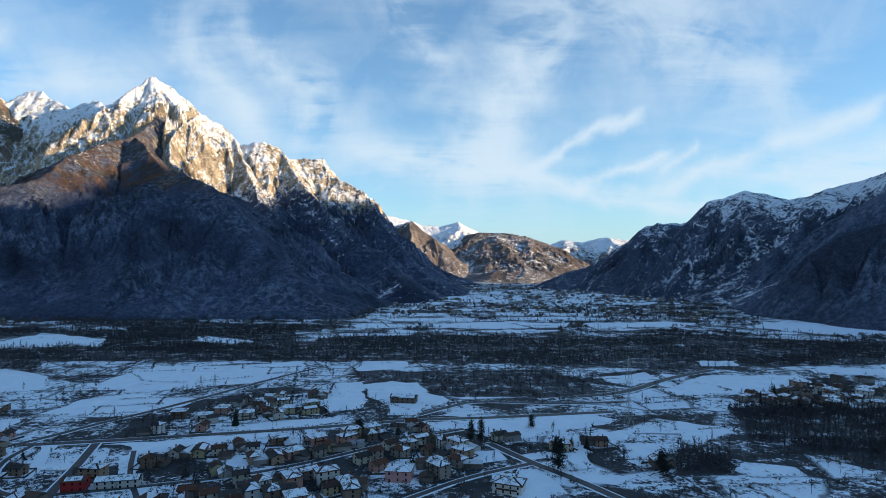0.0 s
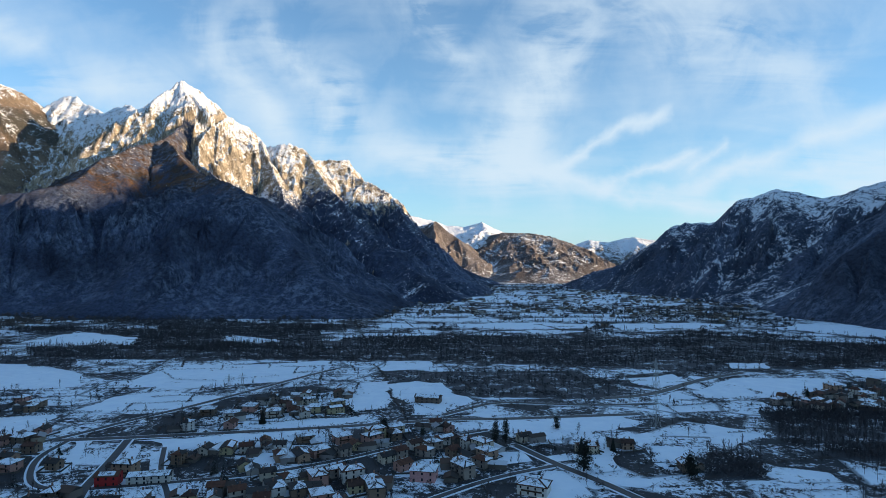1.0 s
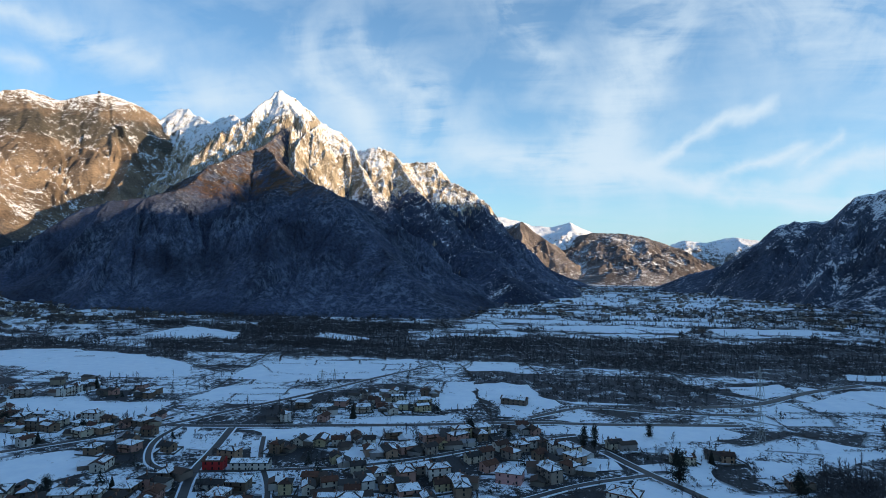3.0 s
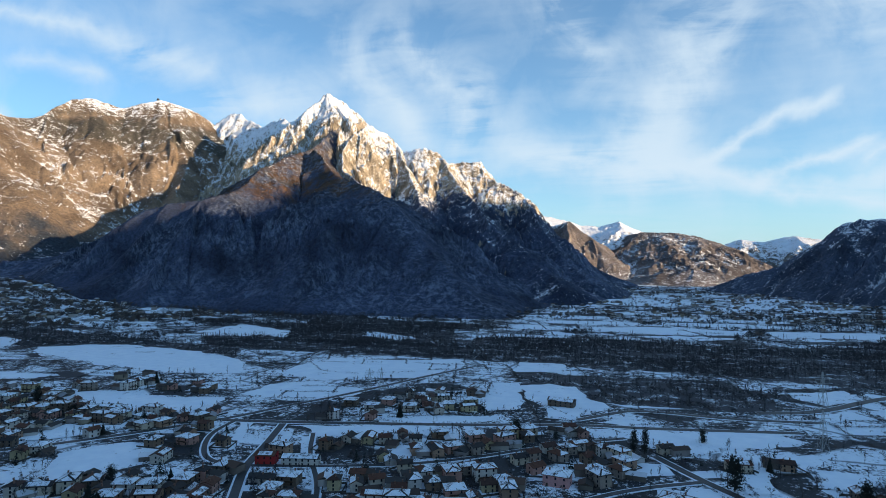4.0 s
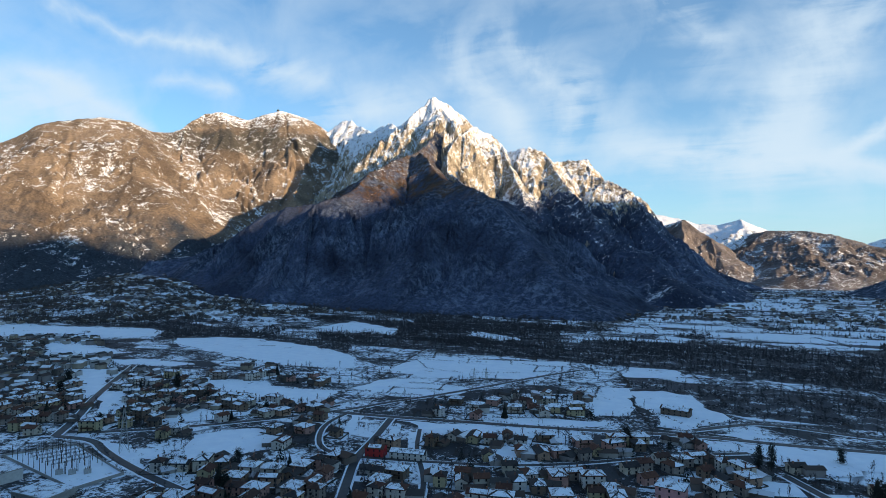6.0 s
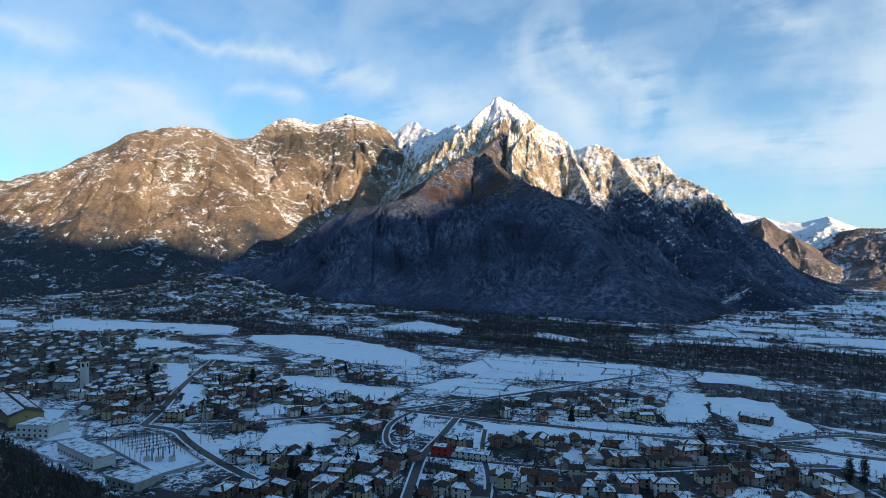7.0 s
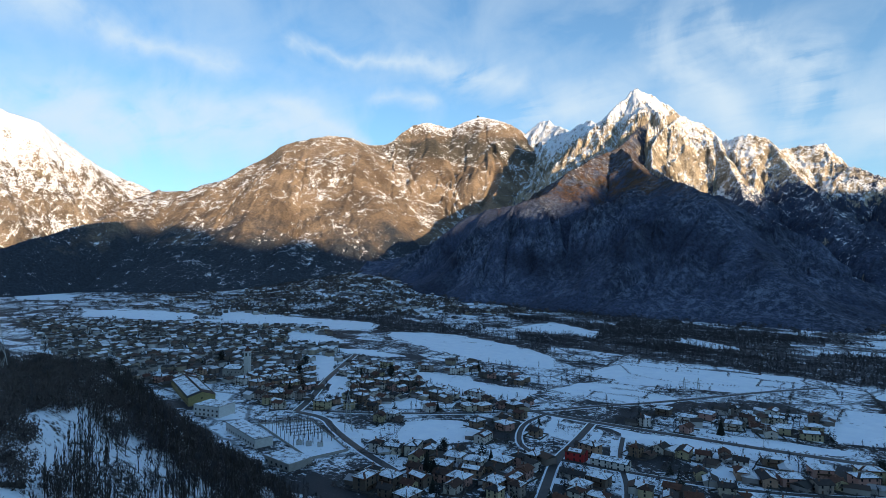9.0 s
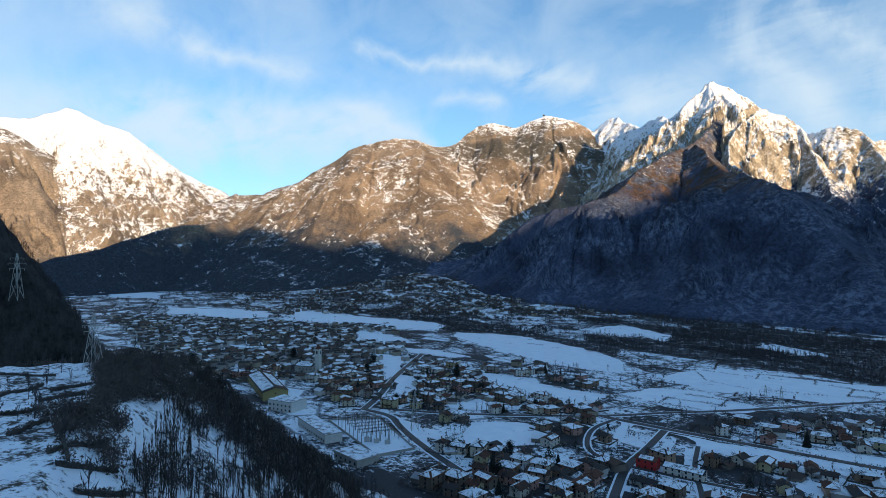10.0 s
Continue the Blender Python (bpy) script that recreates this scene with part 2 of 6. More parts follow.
def mountain_material(name, forest, rock, snow_from, snow_to, rusty=None, dust=0.25, steep=0.72, low_snow=(-900, -800), low_shade=False, stony=0.0, hollows=0.10, streaks=0.0, treeline=None, ledges=0.0, belt=None, scant=0.07):
    """Woods on the gentle spurs, rock where it is steep, snow by height, on ledges and in the hollows, all broken up by noise."""
    made, tree, bsdf, where = material(name, 0.9)
    p = where.outputs["Position"]
    height, level = tree.nodes.new("ShaderNodeSeparateXYZ"), tree.nodes.new("ShaderNodeSeparateXYZ")
    link(tree, p, height.inputs[0])
    link(tree, where.outputs["Normal"], level.inputs[0])
    hollow, woods = tree.nodes.new("ShaderNodeAttribute"), tree.nodes.new("ShaderNodeAttribute")
    hollow.attribute_name, woods.attribute_name = "hollow", "woods"
    hollow, woods = hollow.outputs["Fac"], woods.outputs["Fac"]
    falls = tree.nodes.new("ShaderNodeMapping")
    falls.inputs["Scale"].default_value = (1, 1, 0.5)
    link(tree, p, falls.inputs[0])

    def about(source, centre, weight):
        return math_node(tree, "MULTIPLY", math_node(tree, "SUBTRACT", source, centre), weight)

    def total(*terms):
        value = terms[0]
        for term in terms[1:]:
            value = math_node(tree, "ADD", value, term)
        return value

    n1, n2 = noise_at(tree, p, 0.0035, 4, 0.6), noise_at(tree, falls.outputs[0], 0.022, 6, 0.68)
    n3, n4 = noise_at(tree, falls.outputs[0], 0.15, 5, 0.8), noise_at(tree, p, 0.06, 3, 0.6)
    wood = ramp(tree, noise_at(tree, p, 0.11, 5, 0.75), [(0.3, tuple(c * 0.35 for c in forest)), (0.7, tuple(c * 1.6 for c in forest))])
    # stands of different age and kind
    wood = mix(tree, 1.0, wood, ramp(tree, noise_at(tree, p, 0.0045, 4, 0.55, 0.5), [(0.40, (0.62, 0.62, 0.64)), (0.60, (1.18, 1.18, 1.18))]), "MULTIPLY")
    if low_shade:
        # blue-dark tone on the low slopes: shade and haze put into the woods' colour
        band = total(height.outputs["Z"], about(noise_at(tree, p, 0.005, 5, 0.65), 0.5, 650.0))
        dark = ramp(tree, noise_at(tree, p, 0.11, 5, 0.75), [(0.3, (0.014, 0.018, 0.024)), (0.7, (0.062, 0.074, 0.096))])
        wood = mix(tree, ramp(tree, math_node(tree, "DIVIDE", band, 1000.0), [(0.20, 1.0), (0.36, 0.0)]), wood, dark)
    if belt:
        # a belt of dark conifers high on the slope
        at = math_node(tree, "DIVIDE", total(height.outputs["Z"], about(noise_at(tree, p, 0.006, 5, 0.65), 0.5, 420.0)), 2000.0)
        thick = math_node(tree, "MULTIPLY", ramp(tree, at, [(belt[0] / 2000, 0.0), (belt[0] / 2000 + 0.03, 1.0), (belt[1] / 2000 - 0.03, 1.0), (belt[1] / 2000, 0.0)]), ramp(tree, math_node(tree, "DIVIDE", height.outputs["Y"], 4000.0), [(0.56, 0.0), (0.66, 1.0)]))
        wood = mix(tree, math_node(tree, "MULTIPLY", thick, 0.8), wood, ramp(tree, noise_at(tree, p, 0.11, 5, 0.75), [(0.3, (0.020, 0.022, 0.020)), (0.7, (0.085, 0.085, 0.075))]))
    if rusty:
        # russet larch and beech on the spur's upper part, its sunlit brown put into the colour
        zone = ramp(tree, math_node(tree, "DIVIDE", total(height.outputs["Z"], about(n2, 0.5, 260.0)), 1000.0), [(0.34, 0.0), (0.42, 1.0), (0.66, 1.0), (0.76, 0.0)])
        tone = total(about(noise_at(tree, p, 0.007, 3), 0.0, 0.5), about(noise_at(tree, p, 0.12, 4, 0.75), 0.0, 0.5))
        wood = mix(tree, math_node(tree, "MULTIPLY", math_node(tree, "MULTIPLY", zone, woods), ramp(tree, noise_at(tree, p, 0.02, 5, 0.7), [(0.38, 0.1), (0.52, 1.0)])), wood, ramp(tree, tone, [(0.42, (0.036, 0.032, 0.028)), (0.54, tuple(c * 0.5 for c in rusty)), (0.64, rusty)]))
    if streaks:
        # rime on the twigs and snow between the stems, in threads down the slope
        thread = tree.nodes.new("ShaderNodeMapping")
        thread.inputs["Scale"].default_value = (1, 1, 0.10)
        link(tree, p, thread.inputs[0])
        patch = ramp(tree, noise_at(tree, p, 0.0042, 4, 0.6, 0.4), [(0.44, 0.0), (0.60, 1.0)])
        stems = ramp(tree, total(about(noise_at(tree, thread.outputs[0], 0.06, 5, 0.7), 0.0, 0.6), about(n3, 0.0, 0.4)), [(0.47, 0.0), (0.60, 1.0)])
        wood = mix(tree, math_node(tree, "MULTIPLY", math_node(tree, "MULTIPLY", patch, stems), streaks), wood, (0.27, 0.33, 0.44))
    grit = total(about(n2, 0.0, 0.5), about(n3, 0.0, 0.5))
    stone = ramp(tree, grit, [(0.40, tuple(c * 0.16 for c in rock)), (0.5, tuple(c * 0.75 for c in rock)), (0.60, tuple(c * 1.35 for c in rock))])
    up = tree.nodes.new("ShaderNodeMapRange")
    up.clamp = True
    up.inputs["From Min"].default_value, up.inputs["From Max"].default_value = snow_from, snow_to
    link(tree, height.outputs["Z"], up.inputs["Value"])
    bare = total(about(level.outputs["Z"], steep, -1.5), about(n1, 0.5, 0.8), about(grit, 0.5, 1.3), about(up.outputs[0], 0.0, 0.5), about(woods, 0.0, -0.75), about(hollow, 0.0, -0.15))
    if treeline:
        # woods close in below the tree line, with a ragged upper edge
        edge = total(height.outputs["Z"], about(n2, 0.5, 500.0))
        bare = total(bare, ramp(tree, math_node(tree, "DIVIDE", edge, 2000.0), [(treeline / 2000 - 0.06, 0.0), (treeline / 2000 + 0.06, 1.0)]), -0.55)
    ground = mix(tree, ramp(tree, math_node(tree, "ADD", bare, stony), [(0.0, 0.0), (0.16, 1.0)]), wood, stone)
    thin = tree.nodes.new("ShaderNodeMapRange")
    thin.inputs["From Min"].default_value, thin.inputs["From Max"].default_value = low_snow
    thin.inputs["To Min"].default_value, thin.inputs["To Max"].default_value = -scant, 0.0
    link(tree, height.outputs["Z"], thin.inputs["Value"])
    cover = total(about(up.outputs[0], 0.0, 0.46), about(n1, 0.5, 0.5), about(n2, 0.5, 0.9), about(n3, 0.5, 1.25), about(n4, 0.5, 0.5), about(level.outputs["Z"], 0.75, 0.45), about(woods, 0.0, -0.22), about(hollow, 0.0, hollows), thin.outputs[0])
    if ledges:
        # snow on ledges and old terraces, in bands that follow the level
        shelf = tree.nodes.new("ShaderNodeMapping")
        shelf.inputs["Scale"].default_value, shelf.inputs["Rotation"].default_value = (0.5, 0.5, 2.2), (0.12, 0.10, 0)
        link(tree, p, shelf.inputs[0])
        cover = total(cover, about(noise_at(tree, shelf.outputs[0], 0.022, 5, 0.65, 0.6), 0.5, ledges))
    white = ramp(tree, math_node(tree, "ADD", cover, dust), [(0.50, 0.0), (0.56, 1.0)])
    colour_in(tree, bsdf, mix(tree, white, ground, (0.80, 0.83, 0.88)))
    relief(tree, bsdf, math_node(tree, "ADD", n2, math_node(tree, "MULTIPLY", n3, 0.5)), 0.9, 12.0)
    return made


M_SNOW = snow_material("field snow", (0.10, 0.085, 0.05), 0.60, 0.68, 0.03)
M_GROUND = parcel_material("parcels of scrub and snow", (0.030, 0.031, 0.036))
M_HILLSIDE = snow_material("snowy terrace", (0.042, 0.036, 0.03), 0.51, 0.58, 0.06, True)
M_LITTER = snow_material("leaf litter and thin snow", (0.046, 0.046, 0.053), 0.385, 0.46, 0.05)
M_ROAD = plain("wet asphalt", (0.045, 0.045, 0.048), 0.3, 0.2, 0.5)
# forest colour carries the blue haze of the shaded slopes in its base
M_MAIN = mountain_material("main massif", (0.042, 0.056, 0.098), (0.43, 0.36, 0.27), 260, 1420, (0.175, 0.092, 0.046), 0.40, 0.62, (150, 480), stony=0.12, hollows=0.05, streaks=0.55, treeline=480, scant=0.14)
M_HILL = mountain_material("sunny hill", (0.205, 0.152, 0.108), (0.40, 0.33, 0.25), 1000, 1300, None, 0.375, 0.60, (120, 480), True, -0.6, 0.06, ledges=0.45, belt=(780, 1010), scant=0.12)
M_WHITE = mountain_material("snowy mountain", (0.21, 0.165, 0.125), (0.35, 0.29, 0.22), 430, 1050, None, 0.42, 0.60, stony=-0.4, hollows=0.08, ledges=0.45)
# forest and rock blued the same way, haze mixed into their colour
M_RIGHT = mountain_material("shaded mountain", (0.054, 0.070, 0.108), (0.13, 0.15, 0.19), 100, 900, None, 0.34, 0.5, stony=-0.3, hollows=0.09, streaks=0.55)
M_FAR = mountain_material("far range", (0.15, 0.125, 0.115), (0.30, 0.25, 0.21), 330, 620, None, 0.31, stony=-0.3, ledges=0.3, streaks=0.3)
M_FAR_SNOW = mountain_material("far snowy range", (0.13, 0.115, 0.10), (0.28, 0.25, 0.22), 60, 380, None, 0.32)
M_SOUTH = mountain_material("south wall", (0.05, 0.045, 0.04), (0.20, 0.19, 0.18), 300, 1100)
M_CLIFF = mountain_material("wooded cliff", (0.032, 0.031, 0.030), (0.045, 0.042, 0.04), 200, 900, None, 0.12)

# ---- plan: crest points (bearing to the west of north, distance, height, half width) and outlines in metres ----
MAIN_SUMMIT = [(27.0, 3320, 1069, 380), (26.4, 3250, 994, 340), (25.7, 3170, 922, 300), (24.7, 3090, 859, 240)]
HILL_FOOT = [(72.6, 3350, 348, 300), (77.4, 3180, 300, 280), (79.6, 3080, 246, 260), (81.8, 2980, 213, 240), (83.9, 2880, 171, 220), (85.8, 2800, 147, 200), (87.3, 2740, 109, 160)]
MAIN_CREST = [(38.9, 4380, 930, 970), (36.8, 4340, 982, 1022), (36.5, 4300, 1089, 1129), (35.9, 4250, 1122, 1162), (35.2, 4190, 1127, 1167), (34.4, 4090, 1062, 1102), (33.5, 4000, 1019, 1059), (32.8, 3930, 988, 1028), (32.2, 3860, 1020, 1060), (31.0, 3740, 1008, 1048), (30.2, 3640, 953, 993), (29.7, 3580, 986, 1026), (29.4, 3550, 932, 972), (28.7, 3480, 939, 979), (27.8, 3380, 1017, 1057), (27.0, 3320, 1069, 1109), (25.5, 3330, 1023, 1063), (23.8, 3330, 951, 991), (22.8, 3330, 897, 937), (21.1, 3330, 859, 899), (20.2, 3320, 802, 842), (19.5, 3310, 748, 788)]
MAIN_RIDGE = [(19.5, 3310, 748, 788), (18.9, 3300, 753, 793), (17.2, 3270, 758, 798), (15.9, 3250, 725, 765), (14.9, 3260, 669, 709), (14.5, 3350, 689, 729), (11.9, 3380, 702, 742), (11.1, 3300, 598, 638), (10.3, 3240, 574, 614), (8.7, 3200, 514, 554), (7.6, 3170, 488, 528), (6.3, 3150, 427, 467), (5.6, 3140, 374, 414), (4.8, 3140, 293, 333), (3.3, 3150, 209, 249), (1.4, 3170, 119, 159), (-0.6, 3180, 67, 120), (-3.1, 3200, 15, 120)]
MAIN_SPUR = [(23.5, 3300, 922, 520), (24.9, 3180, 876, 560), (26.2, 3080, 814, 640), (28.4, 2880, 683, 760), (31.2, 2620, 574, 850), (33.3, 2450, 503, 840), (34.3, 2360, 435, 780), (36.3, 2280, 386, 640), (38.9, 2250, 351, 500), (41.0, 2280, 338, 430), (43.6, 2350, 294, 360), (46.3, 2400, 222, 280), (49.2, 2500, 149, 210), (52.0, 2600, 95, 150)]
MAIN_DOME = [(28.3, 2750, 651, 700), (25.7, 2350, 467, 760), (22.9, 2150, 404, 760), (20.4, 2000, 320, 680), (17.8, 1850, 217, 540), (15.6, 1700, 135, 400), (12.8, 1560, 54, 250), (9.5, 1420, 0, 100)]
MAIN_RIB = [(22.8, 3320, 901, 400), (24.5, 3080, 787, 380), (25.3, 2860, 656, 340), (25.3, 2650, 534, 300), (23.5, 2400, 435, 220)]
MAIN_BUTTRESS = [(20.2, 3320, 799, 500), (18.7, 2950, 547, 500), (17.3, 2650, 371, 460), (14.4, 2350, 212, 400), (11.4, 2050, 94, 310), (8.3, 1750, 18, 160)]
MAIN_BUTTRESS_2 = [(15.9, 3250, 722, 500), (13.4, 2900, 468, 480), (10.0, 2550, 267, 420), (6.7, 2250, 133, 330), (3.5, 1950, 53, 180)]
MAIN_BUTTRESS_3 = [(7.6, 3170, 485, 450), (5.6, 2850, 266, 400), (3.5, 2550, 132, 330), (1.2, 2250, 61, 190)]
HILL_CREST = [(35.4, 4200, 962, 1350), (37.3, 4200, 1052, 1350), (38.5, 4200, 1103, 1350), (39.7, 4200, 1149, 1350), (40.9, 4200, 1164, 1350), (42.0, 4200, 1176, 1350), (43.4, 4190, 1130, 1350), (44.8, 4190, 1090, 1350), (46.9, 4190, 1135, 1350), (48.3, 4169, 1102, 1350), (50.2, 4057, 972, 1350), (51.4, 3999, 926, 1350), (53.0, 3920, 905, 1350), (54.7, 3847, 936, 1350), (56.6, 3821, 945, 1350), (58.6, 3809, 904, 1350), (60.5, 3834, 875, 1350), (62.3, 3866, 791, 1350), (64.1, 3911, 726, 1350), (66.1, 3961, 649, 1350), (68.3, 4013, 614, 1350), (68.9, 4033, 569, 1350), (72.3, 4159, 569, 1350), (74.4, 4190, 494, 1350), (76.3, 4190, 419, 1350)]
HILL_SPUR_0 = [(41.8, 4190, 1164, 1000), (40.6, 3900, 893, 900), (39.6, 3600, 662, 760), (40.2, 3300, 466, 480)]
WHITE_CREST = [(108, 4600, 760, 1400), (98, 4600, 950, 1500), (89.7, 4600.0, 1037, 1600), (87.9, 4600.0, 1044, 1600), (86.3, 4600.0, 1099, 1600), (85.2, 4600.0, 1157, 1600), (84.1, 4600.0, 1139, 1600), (82.6, 4600.0, 1065, 1600), (80.8, 4600.0, 1026, 1550), (79.8, 4600.0, 959, 1500), (77.9, 4635.1, 868, 1400), (76.5, 4663.9, 777, 1300), (74.5, 4700.8, 702, 1200), (73.1, 4726.0, 667, 1100), (72.1, 4745.8, 620, 1000)]
WHITE_SPUR = [(104, 4050, 1000, 1100), (97, 4060, 930, 1100), (89.7, 4070, 874, 1100), (88.5, 4080, 829, 1100), (86.8, 4090, 763, 1050), (85.5, 4090, 695, 950), (84.6, 4080, 591, 850), (82.5, 4060, 458, 700), (80.9, 4040, 333, 500), (79.3, 4020, 255, 300)]
WHITE_FACE = [(80.8, 4600, 1019, 700), (79.3, 4420, 791, 650), (77.9, 4250, 567, 550), (76.5, 4100, 355, 400), (75.7, 4000, 244, 250)]
RIGHT_CREST = [(-75, 2300, 780, 1000), (-60, 2400, 800, 1000), (-50, 2500, 760, 1000), (-43, 2600, 620, 980), (-37.6, 2650, 461, 950), (-35.8, 2650, 436, 900), (-33.9, 2660, 418, 850), (-32.4, 2680, 391, 800), (-31.2, 2690, 381, 760), (-29.6, 2700, 409, 700), (-27.7, 2700, 432, 640), (-25.9, 2710, 399, 560), (-24.7, 2730, 393, 500), (-23.0, 2770, 317, 440)]
RIGHT_RIDGE = [(-23.0, 2770, 317, 440), (-22.5, 2780, 303, 430), (-20.3, 2800, 306, 390), (-19.3, 2820, 292, 360), (-17.9, 2850, 228, 330), (-16.2, 2880, 167, 290), (-14.9, 2900, 118, 240), (-12.0, 2950, 77, 160), (-8.7, 3000, -4, 80)]
RIGHT_MID = [(-60, 2150, 760, 700), (-48, 2200, 560, 650), (-37.6, 2250, 356, 560), (-35.1, 2300, 308, 520), (-32.8, 2350, 247, 440), (-30.8, 2380, 214, 380), (-28.7, 2400, 183, 330), (-25.5, 2430, 126, 240), (-22.5, 2450, 71, 150), (-19.8, 2480, 23, 60)]
RIGHT_SPUR = [(-58, 1850, 520, 600), (-47, 1850, 360, 480), (-37.6, 1850, 240, 380), (-34.7, 1830, 214, 330), (-32.4, 1800, 158, 260), (-30.3, 1770, 83, 180), (-28.7, 1740, 24, 90)]
HILL_SPUR_1 = [(50.3, 4050, 974, 900), (50.5, 3500, 580, 800), (52, 3100, 258, 500), (52.5, 2800, 90, 250)]
HILL_SPUR_2 = [(56.2, 3800, 937, 1000), (57, 3300, 497, 800), (56.5, 2950, 227, 500), (56, 2650, 60, 250)]
HILL_SPUR_3 = [(61.7, 3850, 808, 900), (64, 3350, 384, 700), (66, 2950, 176, 450), (67.5, 2750, 30, 250)]
HILL_SPUR_4 = [(72, 4150, 586, 800), (72.5, 3500, 333, 700), (74, 3100, 90, 400), (76, 2900, 10, 200)]
WHITE_LOW = [(112, 3600, 300, 800), (95, 3700, 240, 800), (88, 3800, 200, 700), (84, 3950, 160, 600), (78, 4100, 140, 600), (74, 4200, 140, 500)]
FAR_SNOW = [(10, 4850, 523, 1300), (7.0, 4850, 516, 1300), (5.5, 4840, 493, 1250), (3.4, 4830, 455, 1200), (1.7, 4820, 413, 1150), (0.2, 4810, 403, 1150), (-1.6, 4800, 441, 1150), (-3.4, 4800, 361, 1000), (-5.1, 4800, 299, 900)]
FAR_PEAKS = [(-9.3, 4880, 197, 700), (-10.7, 4880, 259, 800), (-12.0, 4880, 291, 900), (-13.6, 4880, 272, 900), (-15.0, 4880, 304, 900), (-16.0, 4880, 313, 900), (-17.9, 4880, 284, 900), (-20.3, 4880, 242, 900)]
FAR_SLOPE = [(4.7, 4020, 368, 600), (3.9, 4010, 376, 620), (3.0, 4000, 399, 640), (1.0, 3900, 278, 600), (-1.1, 3760, 123, 450), (-3.5, 3620, 18, 280), (-6.3, 3480, -27, 120)]
FAR_HILL = [(-0.9, 4500, 237, 800), (-2.0, 4490, 307, 900), (-3.4, 4480, 342, 1000), (-6.6, 4450, 332, 1100), (-8.3, 4440, 309, 1100), (-10.4, 4420, 253, 1000), (-12.0, 4400, 180, 850), (-13.4, 4400, 121, 700), (-15.2, 4400, 43, 450)]
SHELF = [(112, 130, 100, 140), (98, 200, 99, 140), (90, 260, 97, 130), (84, 335, 95, 125), (80, 360, 82, 110)]
APRON = [(90, 120, 88, 120), (80, 190, 66, 120), (73, 270, 42, 110), (66, 370, 14, 90)]
NEAR_CLIFF = [(112, 720, 330, 300), (104, 680, 280, 260), (97, 620, 225, 200), (91, 590, 186, 150), (88.5, 640, 159, 110), (86, 690, 107, 75), (83.5, 760, 51, 45), (81.5, 840, 8, 25)]
SOUTH_CREST = [(-2764, 1221), (-1132, 1241), (-990, 1246), (-824, 1253), (-741, 1331), (-564, 1421), (-437, 1480), (-352, 1481), (-249, 1376), (-172, 1391), (-100, 1442), (-38, 1398), (45, 1343), (85, 1251), (179, 1199), (283, 1210), (378, 1239), (447, 1199), (503, 1129), (599, 1079), (689, 1107), (810, 1126), (877, 1104), (935, 1100), (1072, 1153), (1270, 1242), (1346, 1267), (1436, 1201), (1536, 1101), (1795, 1091), (1856, 1117), (2058, 1151), (2117, 1181), (2317, 1158), (2376, 1091), (2456, 891), (2636, 641)]
SNOW_FIELDS_1 = [(-1353, 702), (-1199, 784), (-1052, 812), (-991, 784), (-941, 716), (-1023, 670), (-1196, 621)]
SNOW_FIELDS_2 = [(-902, 741), (-831, 790), (-760, 799), (-618, 778), (-525, 741), (-469, 703), (-461, 651), (-481, 629), (-555, 626), (-637, 637), (-762, 668), (-853, 691)]
SNOW_FIELDS_3 = [(-401, 748), (-350, 756), (-264, 781), (-204, 775), (-206, 712), (-228, 676), (-284, 665), (-336, 642), (-389, 649), (-407, 693)]
SNOW_FIELDS_4 = [(-368, 613), (-330, 630), (-252, 606), (-270, 568), (-308, 537), (-355, 544), (-386, 546), (-379, 581)]
SNOW_FIELDS_5 = [(-819, 544), (-724, 577), (-660, 570), (-671, 543), (-763, 523)]
SNOW_FIELDS_6 = [(-598, 525), (-501, 510), (-438, 522), (-394, 536), (-365, 486), (-407, 460), (-483, 460), (-548, 473)]
SNOW_FIELDS_7 = [(-403, 348), (-363, 383), (-335, 379), (-319, 348), (-335, 314), (-334, 280), (-380, 321)]
SNOW_FIELDS_8 = [(-322, 459), (-309, 465), (-286, 417), (-286, 400)]
SNOW_FIELDS_9 = [(-261, 437), (-259, 452), (-234, 399), (-246, 387)]
SNOW_FIELDS_10 = [(-243, 436), (-232, 441), (-214, 401), (-224, 396)]
SNOW_FIELDS_11 = [(-266, 463), (-214, 476), (-146, 495), (-124, 490), (-192, 455), (-231, 441)]
SNOW_FIELDS_12 = [(-213, 503), (-84, 543), (-100, 517), (-166, 493)]
SNOW_FIELDS_13 = [(-93, 677), (-63, 696), (-32, 688), (-14, 642), (7, 598), (-24, 556), (-48, 580), (-79, 621)]
SNOW_FIELDS_14 = [(-29, 527), (32, 530), (51, 513), (26, 499), (-7, 499)]
SNOW_FIELDS_15 = [(-3, 544), (20, 567), (42, 553), (36, 539)]
SNOW_FIELDS_16 = [(88, 553), (145, 556), (159, 531), (127, 505), (82, 501)]
SNOW_FIELDS_17 = [(-228, 1264), (-107, 1299), (-52, 1279), (-59, 1227), (-170, 1206)]
SNOW_FIELDS_18 = [(-30, 1290), (113, 1338), (290, 1308), (262, 1234), (114, 1202), (-16, 1228)]
SNOW_FIELDS_19 = [(319, 1320), (497, 1347), (602, 1315), (523, 1249), (356, 1226), (309, 1255)]
SNOW_FIELDS_20 = [(-128, 1393), (-5, 1422), (92, 1412), (75, 1361), (-57, 1334), (-125, 1356)]
SNOW_FIELDS_21 = [(135, 1426), (295, 1457), (385, 1418), (497, 1421), (456, 1382), (236, 1365), (137, 1375)]
